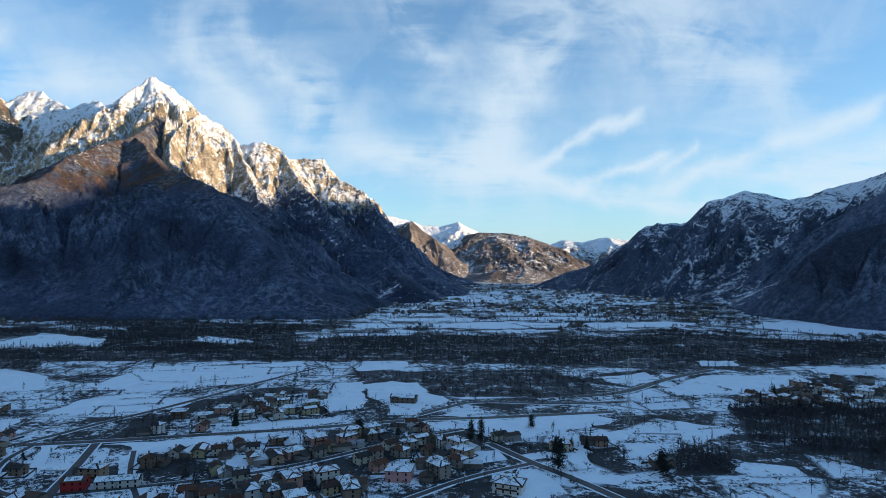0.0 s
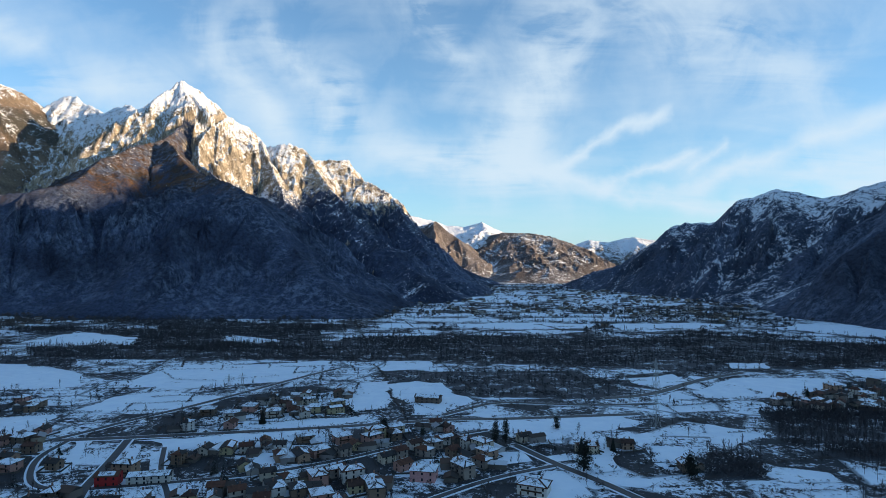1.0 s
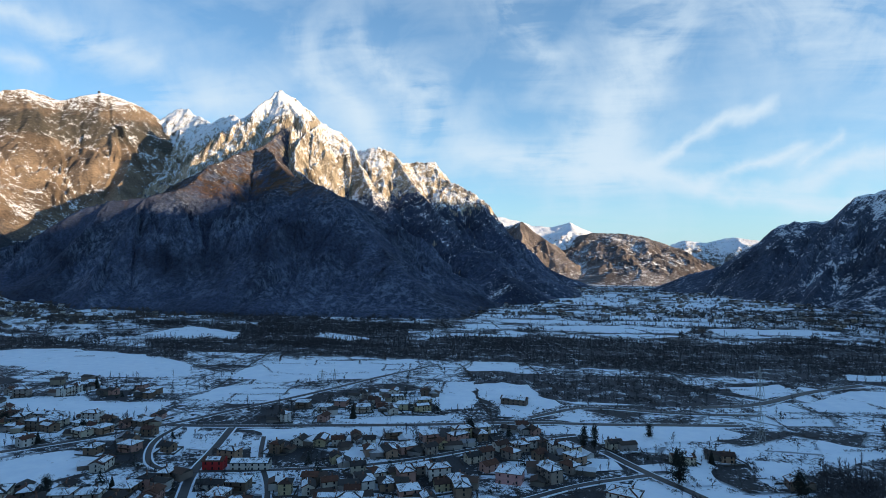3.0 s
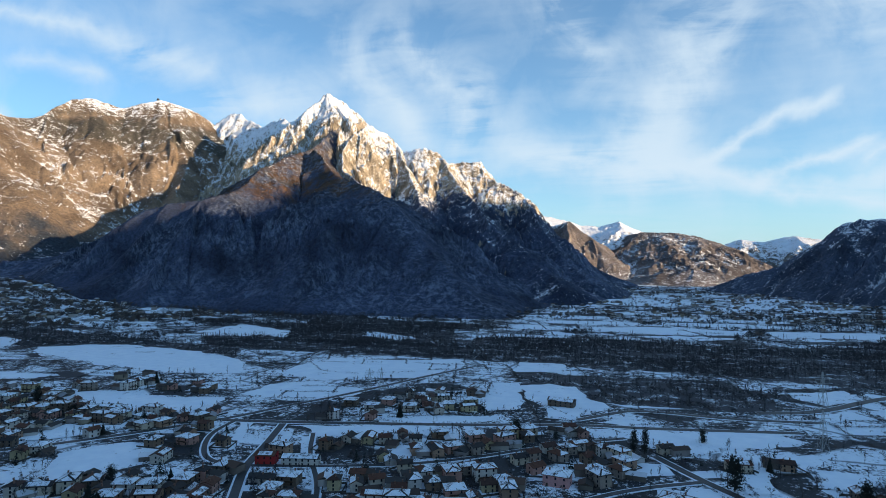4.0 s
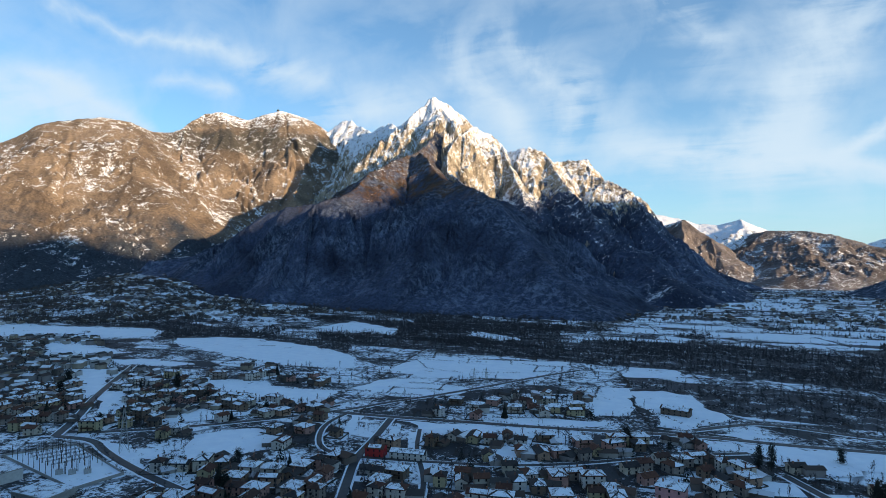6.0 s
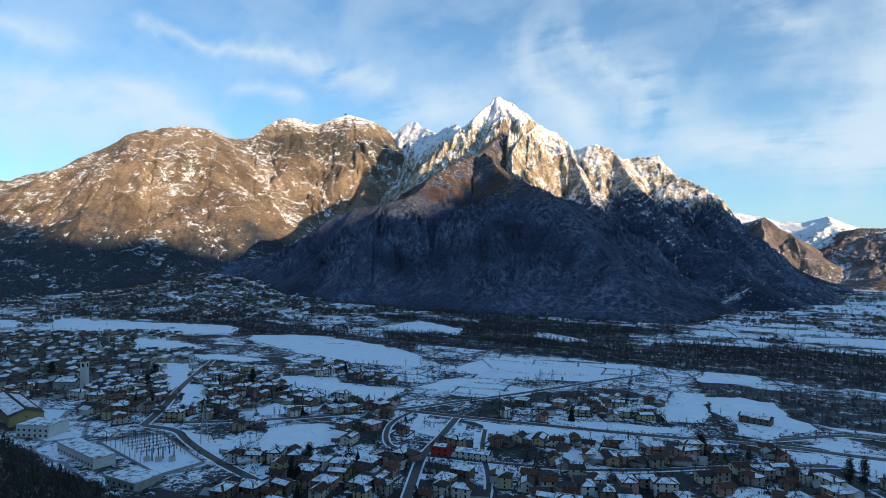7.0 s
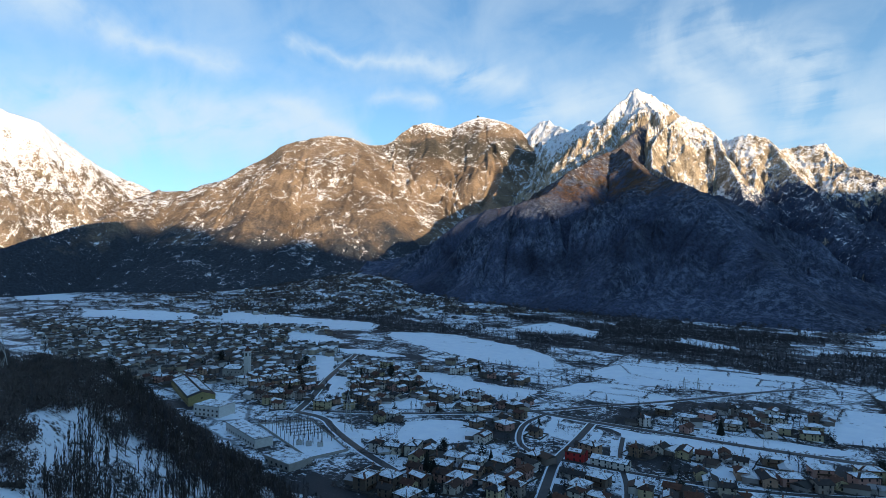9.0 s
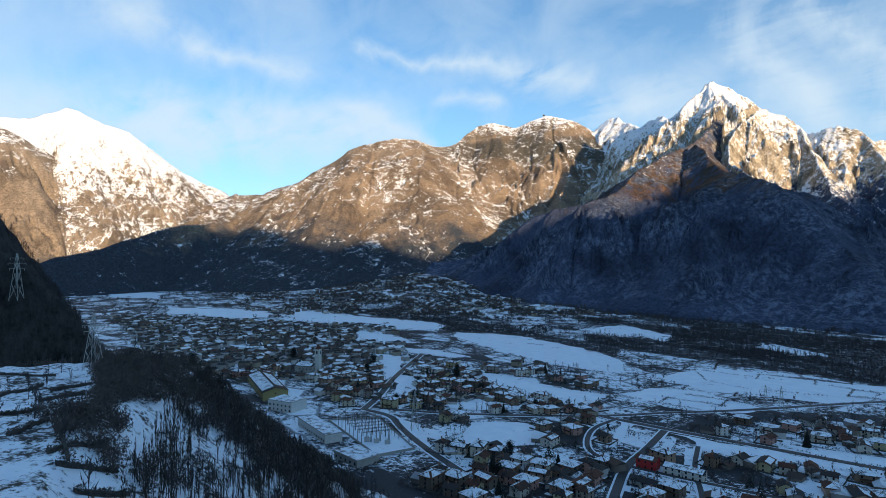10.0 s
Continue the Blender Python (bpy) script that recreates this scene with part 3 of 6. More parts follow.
SNOW_FIELDS_22 = [(-214, 1516), (-97, 1550), (24, 1522), (9, 1478), (-133, 1446)]
SNOW_FIELDS_23 = [(69, 1523), (180, 1573), (343, 1546), (471, 1518), (403, 1487), (167, 1467)]
SNOW_FIELDS_24 = [(-71, 1651), (127, 1693), (287, 1661), (247, 1608), (26, 1602)]
SNOW_FIELDS_25 = [(65, 1173), (136, 1193), (252, 1186), (197, 1141), (108, 1139)]
SNOW_FIELDS_26 = [(652, 1262), (785, 1342), (1043, 1302), (872, 1089), (742, 1135)]
SNOW_FIELDS_27 = [(196, 723), (263, 752), (262, 710), (221, 670), (199, 684)]
SNOW_FIELDS_28 = [(255, 656), (329, 735), (445, 736), (452, 703), (376, 644), (300, 630), (257, 629)]
SNOW_FIELDS_29 = [(212, 531), (250, 514), (248, 490), (209, 467), (193, 474)]
SNOW_FIELDS_30 = [(218, 422), (252, 417), (250, 401), (211, 395), (205, 406)]
SNOW_FIELDS_31 = [(55, 408), (69, 408), (82, 369), (54, 354), (41, 362)]
SNOW_FIELDS_32 = [(-589, 2678), (-55, 2368), (290, 2539), (626, 2395), (809, 2080), (658, 1829), (207, 1815), (-43, 1852)]
SNOW_FIELDS_33 = [(-1583, 690), (-1296, 749), (-1025, 797), (-952, 725), (-1104, 638), (-1323, 577)]
SNOW_FIELDS_34 = [(-423, 769), (-370, 791), (-273, 801), (-195, 827), (-179, 755), (-248, 713), (-303, 687), (-357, 690)]
SNOW_FIELDS_35 = [(-779, 1125), (-606, 1040), (-572, 983), (-651, 941), (-775, 961)]
SNOW_FIELDS_36 = [(-450, 1087), (-372, 1046), (-329, 1014), (-371, 976)]
SNOW_FIELDS_37 = [(-732, 1060), (-610, 1048), (-562, 950), (-686, 966), (-789, 977)]
SNOW_FIELDS_38 = [(-459, 1080), (-338, 1004), (-365, 972), (-432, 1016)]
SNOW_FIELDS_39 = [(9, 526), (51, 535), (74, 512), (55, 480), (32, 496)]
SNOW_FIELDS_40 = [(121, 481), (155, 502), (165, 486), (133, 460)]
SNOW_FIELDS_41 = [(77, 446), (110, 440), (111, 411), (90, 405)]
SNOW_FIELDS_42 = [(90, 405), (131, 398), (117, 378), (86, 388)]
SNOW_FIELDS_43 = [(20, 445), (42, 446), (49, 427), (23, 419)]
SNOW_FIELDS_44 = [(189, 628), (236, 656), (244, 629), (198, 599)]
SNOW_FIELDS_45 = [(365, 835), (423, 835), (413, 801), (354, 792)]
SNOW_FIELDS_46 = [(511, 794), (621, 775), (582, 728), (488, 748)]
SNOW_FIELDS_47 = [(50, 530), (83, 539), (84, 488), (52, 459)]
SNOW_FIELDS_48 = [(145, 467), (183, 460), (166, 428), (138, 431)]
SNOW_FIELDS_49 = [(-129, 681), (-97, 693), (-84, 647), (-112, 625)]
SNOW_FIELDS_50 = [(-54, 590), (-13, 590), (-23, 548), (-55, 548)]
SNOW_FIELDS_51 = [(-1056, 598), (-936, 613), (-827, 592), (-855, 528), (-898, 508)]
SNOW_FIELDS_52 = [(-772, 477), (-726, 498), (-620, 412), (-593, 373)]
SNOW_FIELDS_53 = [(-625, 410), (-592, 425), (-514, 364), (-513, 335)]
SNOW_FIELDS_54 = [(-459, 409), (-392, 428), (-425, 379), (-467, 346)]
SNOW_FIELDS_55 = [(-458, 301), (-421, 303), (-354, 271), (-372, 263)]
SNOW_FIELDS_56 = [(-160, 432), (-143, 437), (-137, 407), (-156, 403)]
SNOW_FIELDS_57 = [(-134, 629), (-89, 649), (-78, 567), (-112, 552)]
SNOW_FIELDS_58 = [(-2944, 426), (-2594, 561), (-2255, 469), (-2495, 343)]
SNOW_FIELDS_59 = [(-1856, 417), (-1680, 559), (-1400, 610), (-1417, 472), (-1668, 375)]
SNOW_FIELDS_60 = [(-1015, 319), (-937, 369), (-903, 346), (-958, 292)]
SNOW_FIELDS_61 = [(-116, 828), (-52, 829), (-51, 767), (-113, 755)]
SNOW_FIELDS = [SNOW_FIELDS_1, SNOW_FIELDS_2, SNOW_FIELDS_3, SNOW_FIELDS_4, SNOW_FIELDS_5, SNOW_FIELDS_6, SNOW_FIELDS_7, SNOW_FIELDS_8, SNOW_FIELDS_9, SNOW_FIELDS_10, SNOW_FIELDS_11, SNOW_FIELDS_12, SNOW_FIELDS_13, SNOW_FIELDS_14, SNOW_FIELDS_15, SNOW_FIELDS_16, SNOW_FIELDS_17, SNOW_FIELDS_18, SNOW_FIELDS_19, SNOW_FIELDS_20, SNOW_FIELDS_21, SNOW_FIELDS_22, SNOW_FIELDS_23, SNOW_FIELDS_24, SNOW_FIELDS_25, SNOW_FIELDS_26, SNOW_FIELDS_27, SNOW_FIELDS_28, SNOW_FIELDS_29, SNOW_FIELDS_30, SNOW_FIELDS_31, SNOW_FIELDS_32, SNOW_FIELDS_33, SNOW_FIELDS_34, SNOW_FIELDS_35, SNOW_FIELDS_36, SNOW_FIELDS_37, SNOW_FIELDS_38, SNOW_FIELDS_39, SNOW_FIELDS_40, SNOW_FIELDS_41, SNOW_FIELDS_42, SNOW_FIELDS_43, SNOW_FIELDS_44, SNOW_FIELDS_45, SNOW_FIELDS_46, SNOW_FIELDS_47, SNOW_FIELDS_48, SNOW_FIELDS_49, SNOW_FIELDS_50, SNOW_FIELDS_51, SNOW_FIELDS_52, SNOW_FIELDS_53, SNOW_FIELDS_54, SNOW_FIELDS_55, SNOW_FIELDS_56, SNOW_FIELDS_57, SNOW_FIELDS_58, SNOW_FIELDS_59, SNOW_FIELDS_60, SNOW_FIELDS_61]
WOODS_1 = (1, 110, [(-231, 1055), (-26, 1120), (226, 1063), (468, 1146), (772, 1003), (628, 816), (315, 771), (92, 809), (-181, 827)])
WOODS_2 = (1, 120, [(-733, 930), (-478, 1008), (-225, 1026), (-181, 827), (-342, 825), (-646, 821)])
WOODS_3 = (1, 300, [(287, 578), (463, 579), (328, 391), (282, 432), (252, 472)])
WOODS_4 = (1, 280, [(185, 453), (228, 460), (201, 398), (158, 398)])
WOODS_5 = (1, 60, [(-105, 747), (88, 768), (187, 716), (164, 628), (70, 615), (-14, 626), (-92, 652)])
WOODS_6 = (1, 60, [(-896, 1441), (-465, 1302), (-230, 1275), (-252, 1150), (-555, 1170), (-868, 1294)])
WOODS_7 = (1, 80, [(-1597, 768), (-1157, 936), (-706, 843), (-592, 855), (-521, 738), (-684, 756), (-998, 745), (-1392, 669)])
WOODS_8 = (1, 100, [(-982, 1172), (-610, 1180), (-318, 1239), (-239, 931), (-376, 889), (-589, 937)])
WOODS_9 = (1, 30, [(-2609, 894), (-1977, 950), (-1330, 914), (-1269, 835), (-1735, 756), (-2345, 780)])
WOODS = [WOODS_1, WOODS_2, WOODS_3, WOODS_4, WOODS_5, WOODS_6, WOODS_7, WOODS_8, WOODS_9]
TOWNS_1 = (0.8, [(-263, 372), (6, 490), (21, 403), (-67, 345), (-214, 280), (-247, 340)])
TOWNS_2 = (0.55, [(-266, 409), (10, 526), (6, 490), (-263, 372)])
TOWNS_3 = (0.7, [(-743, 386), (-634, 435), (-478, 324), (-523, 273)])
TOWNS_4 = (0.35, [(-483, 322), (-409, 354), (-330, 281), (-361, 268)])
TOWNS_5 = (0.8, [(-368, 281), (-245, 347), (-206, 284), (-311, 238)])
TOWNS_6 = (0.5, [(-379, 413), (-318, 450), (-269, 370), (-315, 350)])
TOWNS_7 = (0.25, [(-202, 598), (-128, 661), (-81, 555), (-155, 527)])
TOWNS_8 = (0.75, [(-634, 435), (-359, 489), (-341, 430), (-414, 369), (-478, 324)])
TOWNS_9 = (0.75, [(-1407, 369), (-1055, 689), (-722, 500), (-565, 363), (-575, 284), (-813, 214)])
TOWNS_10 = (0.65, [(-748, 480), (-599, 538), (-375, 459), (-374, 407), (-478, 331)])
TOWNS_11 = (0.7, [(-362, 280), (-261, 361), (-197, 284), (-295, 213)])
TOWNS_12 = (0.7, [(-1673, 243), (-1192, 574), (-897, 591), (-741, 410), (-730, 288), (-918, 177)])
TOWNS_13 = (0.35, [(-598, 598), (-469, 613), (-409, 535), (-518, 518)])
TOWNS_14 = (0.6, [(332, 657), (429, 687), (577, 721), (458, 573), (368, 572), (316, 600)])
TOWNS_15 = (0.3, [(-275, 514), (-202, 598), (-124, 581), (-171, 505), (-240, 481)])
TOWNS_16 = (0.2, [(30, 501), (83, 524), (74, 469), (27, 449)])
TOWNS_17 = (0.22, [(17, 459), (170, 474), (159, 411), (79, 371), (18, 389)])
TOWNS_18 = (0.04, [(94, 1711), (878, 1733), (656, 1294), (68, 1230)])
TOWNS = [TOWNS_1, TOWNS_2, TOWNS_3, TOWNS_4, TOWNS_5, TOWNS_6, TOWNS_7, TOWNS_8, TOWNS_9, TOWNS_10, TOWNS_11, TOWNS_12, TOWNS_13, TOWNS_14, TOWNS_15, TOWNS_16, TOWNS_17, TOWNS_18]
TERRACES = [[(-184, 12), (-189, 20), (-195, 29)], [(-172, 13), (-176, 21), (-182, 29)], [(-163, 16), (-166, 23), (-172, 30)], [(-259, 14), (-266, 22), (-268, 31)], [(-282, 19), (-284, 27), (-285, 35)], [(-277, 3), (-284, 10), (-298, 19)], [(-219, 17), (-195, 16), (-173, 16)], [(-339, 3), (-325, 13), (-321, 26)], [(-208, 4), (-216, 9), (-225, 16)], [(-243, 3), (-247, 9), (-248, 15)]]
ROAD_1 = (6, [(-478, 314), (-428, 353), (-373, 414), (-331, 468), (-309, 516), (-272, 573), (-209, 707), (-172, 772)])
ROAD_2 = (7, [(-336, 457), (-274, 468), (-205, 484), (-146, 497), (-94, 511), (-16, 534), (36, 537), (90, 547), (164, 560)])
ROAD_3 = (6, [(-277, 462), (-258, 404), (-246, 359), (-224, 317), (-208, 287)])
ROAD_4 = (4, [(-324, 458), (-321, 420), (-301, 385), (-281, 364), (-254, 360)])
ROAD_5 = (7, [(-729, 530), (-603, 393), (-537, 334), (-498, 291)])
ROAD_6 = (6, [(-498, 291), (-460, 300), (-428, 286), (-369, 270), (-310, 260)])
ROAD_7 = (6, [(39, 462), (65, 421), (90, 390), (113, 354)])
ROAD_8 = (9, [(144, 620), (204, 639), (279, 717), (359, 768)])
ROAD_9 = (6, [(-23, 548), (4, 575), (33, 602), (114, 589), (192, 599)])
ROAD_10 = (3.5, [(-237, 444), (-214, 394), (-181, 347), (-162, 303)])
ROAD_11 = (4, [(-254, 360), (-196, 375), (-118, 402), (-35, 472), (18, 503)])
ROAD_12 = (4, [(64, 419), (18, 394), (-22, 357)])
ROADS = [ROAD_1, ROAD_2, ROAD_3, ROAD_4, ROAD_5, ROAD_6, ROAD_7, ROAD_8, ROAD_9, ROAD_10, ROAD_11, ROAD_12]

# ---- large structure ----
def place(bearing, distance, z=0.0):
    a = radians(bearing)
    return Vector((-math.sin(a) * distance, math.cos(a) * distance, z))


def lattice(ix, iy, seed):
    n = (ix.astype(np.int64) * 374761393 + iy.astype(np.int64) * 668265263 + seed * 974634777) & 0x7FFFFFFF
    n = ((n ^ (n >> 13)) * 1274126177) & 0x7FFFFFFF
    return ((n ^ (n >> 16)) & 0xFFFF) / 65535.0


def soft_noise(x, y, seed=0):
    """Smooth noise from -1 to 1 with a wavelength of about 1."""
    ix, iy = np.floor(x), np.floor(y)
    u, v = x - ix, y - iy
    value = 0
    for ox in (0, 1):
        for oy in (0, 1):
            a = lattice(ix + ox, iy + oy, seed) * 2 * math.pi
            g = np.cos(a) * (u - ox) + np.sin(a) * (v - oy)
            wx = u if ox else 1 - u
            wy = v if oy else 1 - v
            value = value + g * wx ** 3 * (wx * (6 * wx - 15) + 10) * wy ** 3 * (wy * (6 * wy - 15) + 10)
    return value * 1.5


def rough_noise(x, y, wave, octaves, seed=0, ridged=False, gain=0.5):
    total, weight = 0, 1.0
    for k in range(octaves):
        n = soft_noise(x / wave + 17.3 * k, y / wave - 9.1 * k, seed + k)
        total = total + weight * ((1 - 2 * np.abs(n)) if ridged else n)
        weight, wave = weight * gain, wave / 2.03
    return total


def smooth_step(a, b, v):
    s = np.clip((v - a) / (b - a), 0, 1)
    return s * s * (3 - 2 * s)


def crest_height(x, y, ridge, power=1.15, flat=0.0):
    """Height of a ridge with falling sides, and how far down its side each place lies (0 crest, 1 foot)."""
    best, side = np.full(x.shape, -1e4), np.ones(x.shape)
    for (b0, d0, z0, w0), (b1, d1, z1, w1) in zip(ridge, ridge[1:]):
        p, q = place(b0, d0), place(b1, d1)
        ex, ey = q.x - p.x, q.y - p.y
        long = math.hypot(ex, ey)
        free = ((x - p.x) * ex + (y - p.y) * ey) / long ** 2
        t = np.clip(free, 0, 1)
        beyond, across = (free - t) * long, np.abs((x - p.x) * ey - (y - p.y) * ex) / long
        d = np.hypot(across, 2.2 * beyond)
        w, z = w0 + (w1 - w0) * t, z0 + (z1 - z0) * t
        s = np.maximum(d - flat, 0) / w
        h = np.where(s < 1, (z + 12) * np.maximum(1 - s, 0) ** power - 12, -12 - 40 * (s - 1))
        won = h > best
        side = np.where(won, np.minimum(s, 1), side)
        best = np.maximum(best, h)
    return best, side


def ground_height(x, y):
    d = np.hypot(x, y)
    b = np.degrees(np.arctan2(-x, y))
    fan = 91 * np.exp(-((b - 51) / 10) ** 2) * smooth_step(1500, 2600, d)
    return fan + smooth_step(1400, 2200, d) * 3 * rough_noise(x, y, 260, 3, 5)


def sheet_mesh(name, x, y, z, keep=None):
    rows, cols = z.shape
    verts = np.stack([x, y, z], -1).reshape(-1, 3)
    k = np.arange(rows * cols).reshape(rows, cols)
    quads = np.stack([k[:-1, :-1], k[1:, :-1], k[1:, 1:], k[:-1, 1:]], -1).reshape(-1, 4)
    if keep is not None:
        q = keep.reshape(-1)[quads].any(1)
        quads = quads[q]
    mesh = bpy.data.meshes.new(name)
    mesh.from_pydata(verts.tolist(), [], quads.tolist())
    mesh.polygons.foreach_set("use_smooth", [True] * len(quads))
    mesh.update()
    return mesh


def slope_of(h, dd, bb):
    """Slope of a height on the polar grid, as its parts along x and y."""
    away, round_ = np.gradient(h, axis=0) / np.gradient(dd, axis=0), np.gradient(h, axis=1) / (np.gradient(bb, axis=1) * dd)
    return -np.sin(bb) * away - np.cos(bb) * round_, np.cos(bb) * away - np.sin(bb) * round_


def gullies(x, y, ux, uy, wave, seed):
    """Furrows that run across (ux, uy), forking from cell to cell: 1 on the ribs, -1 in the beds."""
    px, py = x / wave, y / wave
    ix, iy = np.floor(px), np.floor(py)
    value, weight = np.zeros(x.shape), np.full(x.shape, 1e-9)
    for ox in (-1, 0, 1):
        for oy in (-1, 0, 1):
            cx, cy = ix + ox, iy + oy
            ex, ey = px - cx - lattice(cx, cy, seed), py - cy - lattice(cx, cy, seed + 31)
            w = np.exp(-2.2 * (ex * ex + ey * ey))
            value += w * np.cos(2 * math.pi * (ex * ux + ey * uy))
            weight += w
    return value / weight


def mountain(name, label, ridges, b0, b1, d0, d1, nb, nd, stuff, carve=(0.10, 0.075, 0.05), waves=(400, 180, 80), seed=1, power=1.15, jag=8, wooded=(), lumps=0.05, warp=26):
    """A massif: crests with falling sides, carved by gullies that follow the slope, with broken rock on top."""
    bearing = np.radians(np.linspace(b1, b0, nb))
    dist = d0 * (d1 / d0) ** np.linspace(0, 1, nd)
    dd, bb = np.meshgrid(dist, bearing, indexing="ij")
    x, y = -np.sin(bb) * dd, np.cos(bb) * dd
    wx, wy = x + warp * rough_noise(x, y, 300, 4, seed + 40), y + warp * rough_noise(x, y, 300, 4, seed + 60)
    h, side, woods = np.full(x.shape, -1e4), np.ones(x.shape), np.zeros(x.shape)
    for k, ridge in enumerate(ridges):
        one, s = crest_height(wx, wy, ridge, power)
        won = one > h
        side, woods = np.where(won, s, side), np.where(won, 1.0 if k in wooded else 0.0, woods)
        h = np.maximum(h, one)
    base = np.clip(h, 0, None)
    body = np.clip(side * 3.0, 0.08, 1.0) * np.clip(base / 120, 0, 1)
    h = h + base * lumps * body * rough_noise(x, y, 480, 4, seed, True)
    hollow = np.zeros(x.shape)
    for k, (wave, deep) in enumerate(zip(waves, carve)):
        gx, gy = slope_of(h, dd, bb)
        steep = np.hypot(gx, gy) + 1e-6
        ribs = gullies(x, y, -gy / steep, gx / steep, wave, seed + 5 * k)
        ease = np.clip(steep / 0.55, 0, 1.2)
        h = h + deep * wave * body * ease * ribs
        hollow -= ribs * ease * body * 0.8 ** k
    h = h + np.clip(base / 200, 0, 1) * jag * np.clip(side * 6, 0.55, 1) * rough_noise(x, y, 70, 4, seed + 9, True, 0.6) * (1 - 0.6 * woods)
    for _ in range(3):
        woods[1:-1, 1:-1] = (woods[:-2, 1:-1] + woods[2:, 1:-1] + woods[1:-1, :-2] + woods[1:-1, 2:]) / 4
    z = np.maximum(h, -14) + ground_height(x, y) * np.clip(1 - base / 150, 0, 1)
    mesh = sheet_mesh(name, x, y, z, h > -8)
    for key, values in (("hollow", hollow), ("woods", woods)):
        mesh.attributes.new(key, "FLOAT", "POINT").data.foreach_set("value", values.ravel().astype(np.float32))
    mesh.materials.append(stuff)
    return tagged(new(name, mesh), label, "mountain", kind="structure")


# the valley floor, out to the horizon all round
ring = np.concatenate([[0.001], 30 * (4950 / 30) ** np.linspace(0, 1, 150)])
turn = np.radians(np.linspace(0, 360, 361))
dd, bb = np.meshgrid(ring, turn, indexing="ij")
gx, gy = np.sin(bb) * dd, np.cos(bb) * dd
ground = new("ground", sheet_mesh("ground", gx, gy, ground_height(gx, gy)))
ground.data.materials.append(M_GROUND)
tagged(ground, "flat valley floor with scrub and patchy snow", "ground", kind="structure")

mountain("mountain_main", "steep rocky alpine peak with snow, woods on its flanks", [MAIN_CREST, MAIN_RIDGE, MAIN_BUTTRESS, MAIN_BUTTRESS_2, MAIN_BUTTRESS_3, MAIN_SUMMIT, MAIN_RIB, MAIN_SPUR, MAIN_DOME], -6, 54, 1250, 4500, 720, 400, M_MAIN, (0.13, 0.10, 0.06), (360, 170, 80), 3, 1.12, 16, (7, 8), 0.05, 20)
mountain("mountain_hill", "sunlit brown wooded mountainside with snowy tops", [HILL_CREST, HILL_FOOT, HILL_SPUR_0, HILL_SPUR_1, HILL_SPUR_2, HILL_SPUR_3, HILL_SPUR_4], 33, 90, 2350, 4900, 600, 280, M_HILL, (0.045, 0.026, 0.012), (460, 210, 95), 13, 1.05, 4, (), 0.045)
mountain("mountain_white", "snow-covered sunlit mountain beyond the town", [WHITE_CREST, WHITE_SPUR, WHITE_FACE, WHITE_LOW], 69, 112, 2800, 4950, 420, 180, M_WHITE, (0.10, 0.08, 0.05), (400, 180, 85), 23, 1.15, 4, (1, 3))
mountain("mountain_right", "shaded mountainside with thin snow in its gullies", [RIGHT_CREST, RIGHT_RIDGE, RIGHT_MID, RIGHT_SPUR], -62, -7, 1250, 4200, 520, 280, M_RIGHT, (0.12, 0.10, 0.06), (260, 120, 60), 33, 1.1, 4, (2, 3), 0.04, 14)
mountain("mountain_far", "distant brown mountainside lit by low sun", [FAR_SLOPE, FAR_HILL], -16, 9, 2900, 4950, 320, 170, M_FAR, (0.12, 0.09, 0.06), (240, 110, 55), 43, 1.1, 4)
mountain("mountain_far_snow", "distant snowy range beyond the valley's end", [FAR_SNOW, FAR_PEAKS], -21, 12, 3600, 4970, 320, 130, M_FAR_SNOW, (0.12, 0.09, 0.06), (240, 110, 55), 53, 1.1, 5)

# the range south-east of the valley, outside the view, whose shade lies over the town
def side_range(name, label, crest_line, crest_x, reach, x0, x1, y0, y1):
    xx, yy = np.meshgrid(np.linspace(x0, x1, 80), np.linspace(y0, y1, 260), indexing="ij")
    crest = np.interp(yy, [p[0] for p in crest_line], [p[1] for p in crest_line])
    lean = np.where(xx < crest_x, (crest_x - xx) / reach, (xx - crest_x) / 1000)
    rise = crest * np.clip(1 - lean, 0, 1) ** 1.1
    rise = rise + rise * 0.12 * np.clip(lean * 3, 0, 1) * rough_noise(xx, yy, 400, 4, 77, True) - 10 + 10 * rough_noise(xx, yy, 130, 3, 78)
    made = new(name, sheet_mesh(name, xx, yy, rise))
    made.data.materials.append(M_SOUTH)
    return tagged(made, label, "mountain", kind="structure")


side_range("mountain_south", "high wooded range that shades the valley", SOUTH_CREST, 3600, 1050, 2500, 4450, -3000, 2700)


def shelf_height(x, y):
    shelf, apron = crest_height(x, y, SHELF, 1.0, 46)[0], crest_height(x, y, APRON, 1.1, 12)[0]
    steps = np.maximum(shelf, apron)
    return steps + np.clip(steps / 30, 0, 1) * 1.8 * rough_noise(x, y, 40, 4, 93)


def cliff_height(x, y):
    cliff = crest_height(x, y, NEAR_CLIFF, 1.0)[0]
    return cliff + np.clip(cliff, 0, 60) * 0.16 * rough_noise(x, y, 60, 5, 91, True)


def hillside_height(x, y):
    """The spur beside the camera: a terraced shelf that falls to the town, and a wooded cliff behind it."""
    return np.maximum(shelf_height(x, y), cliff_height(x, y))


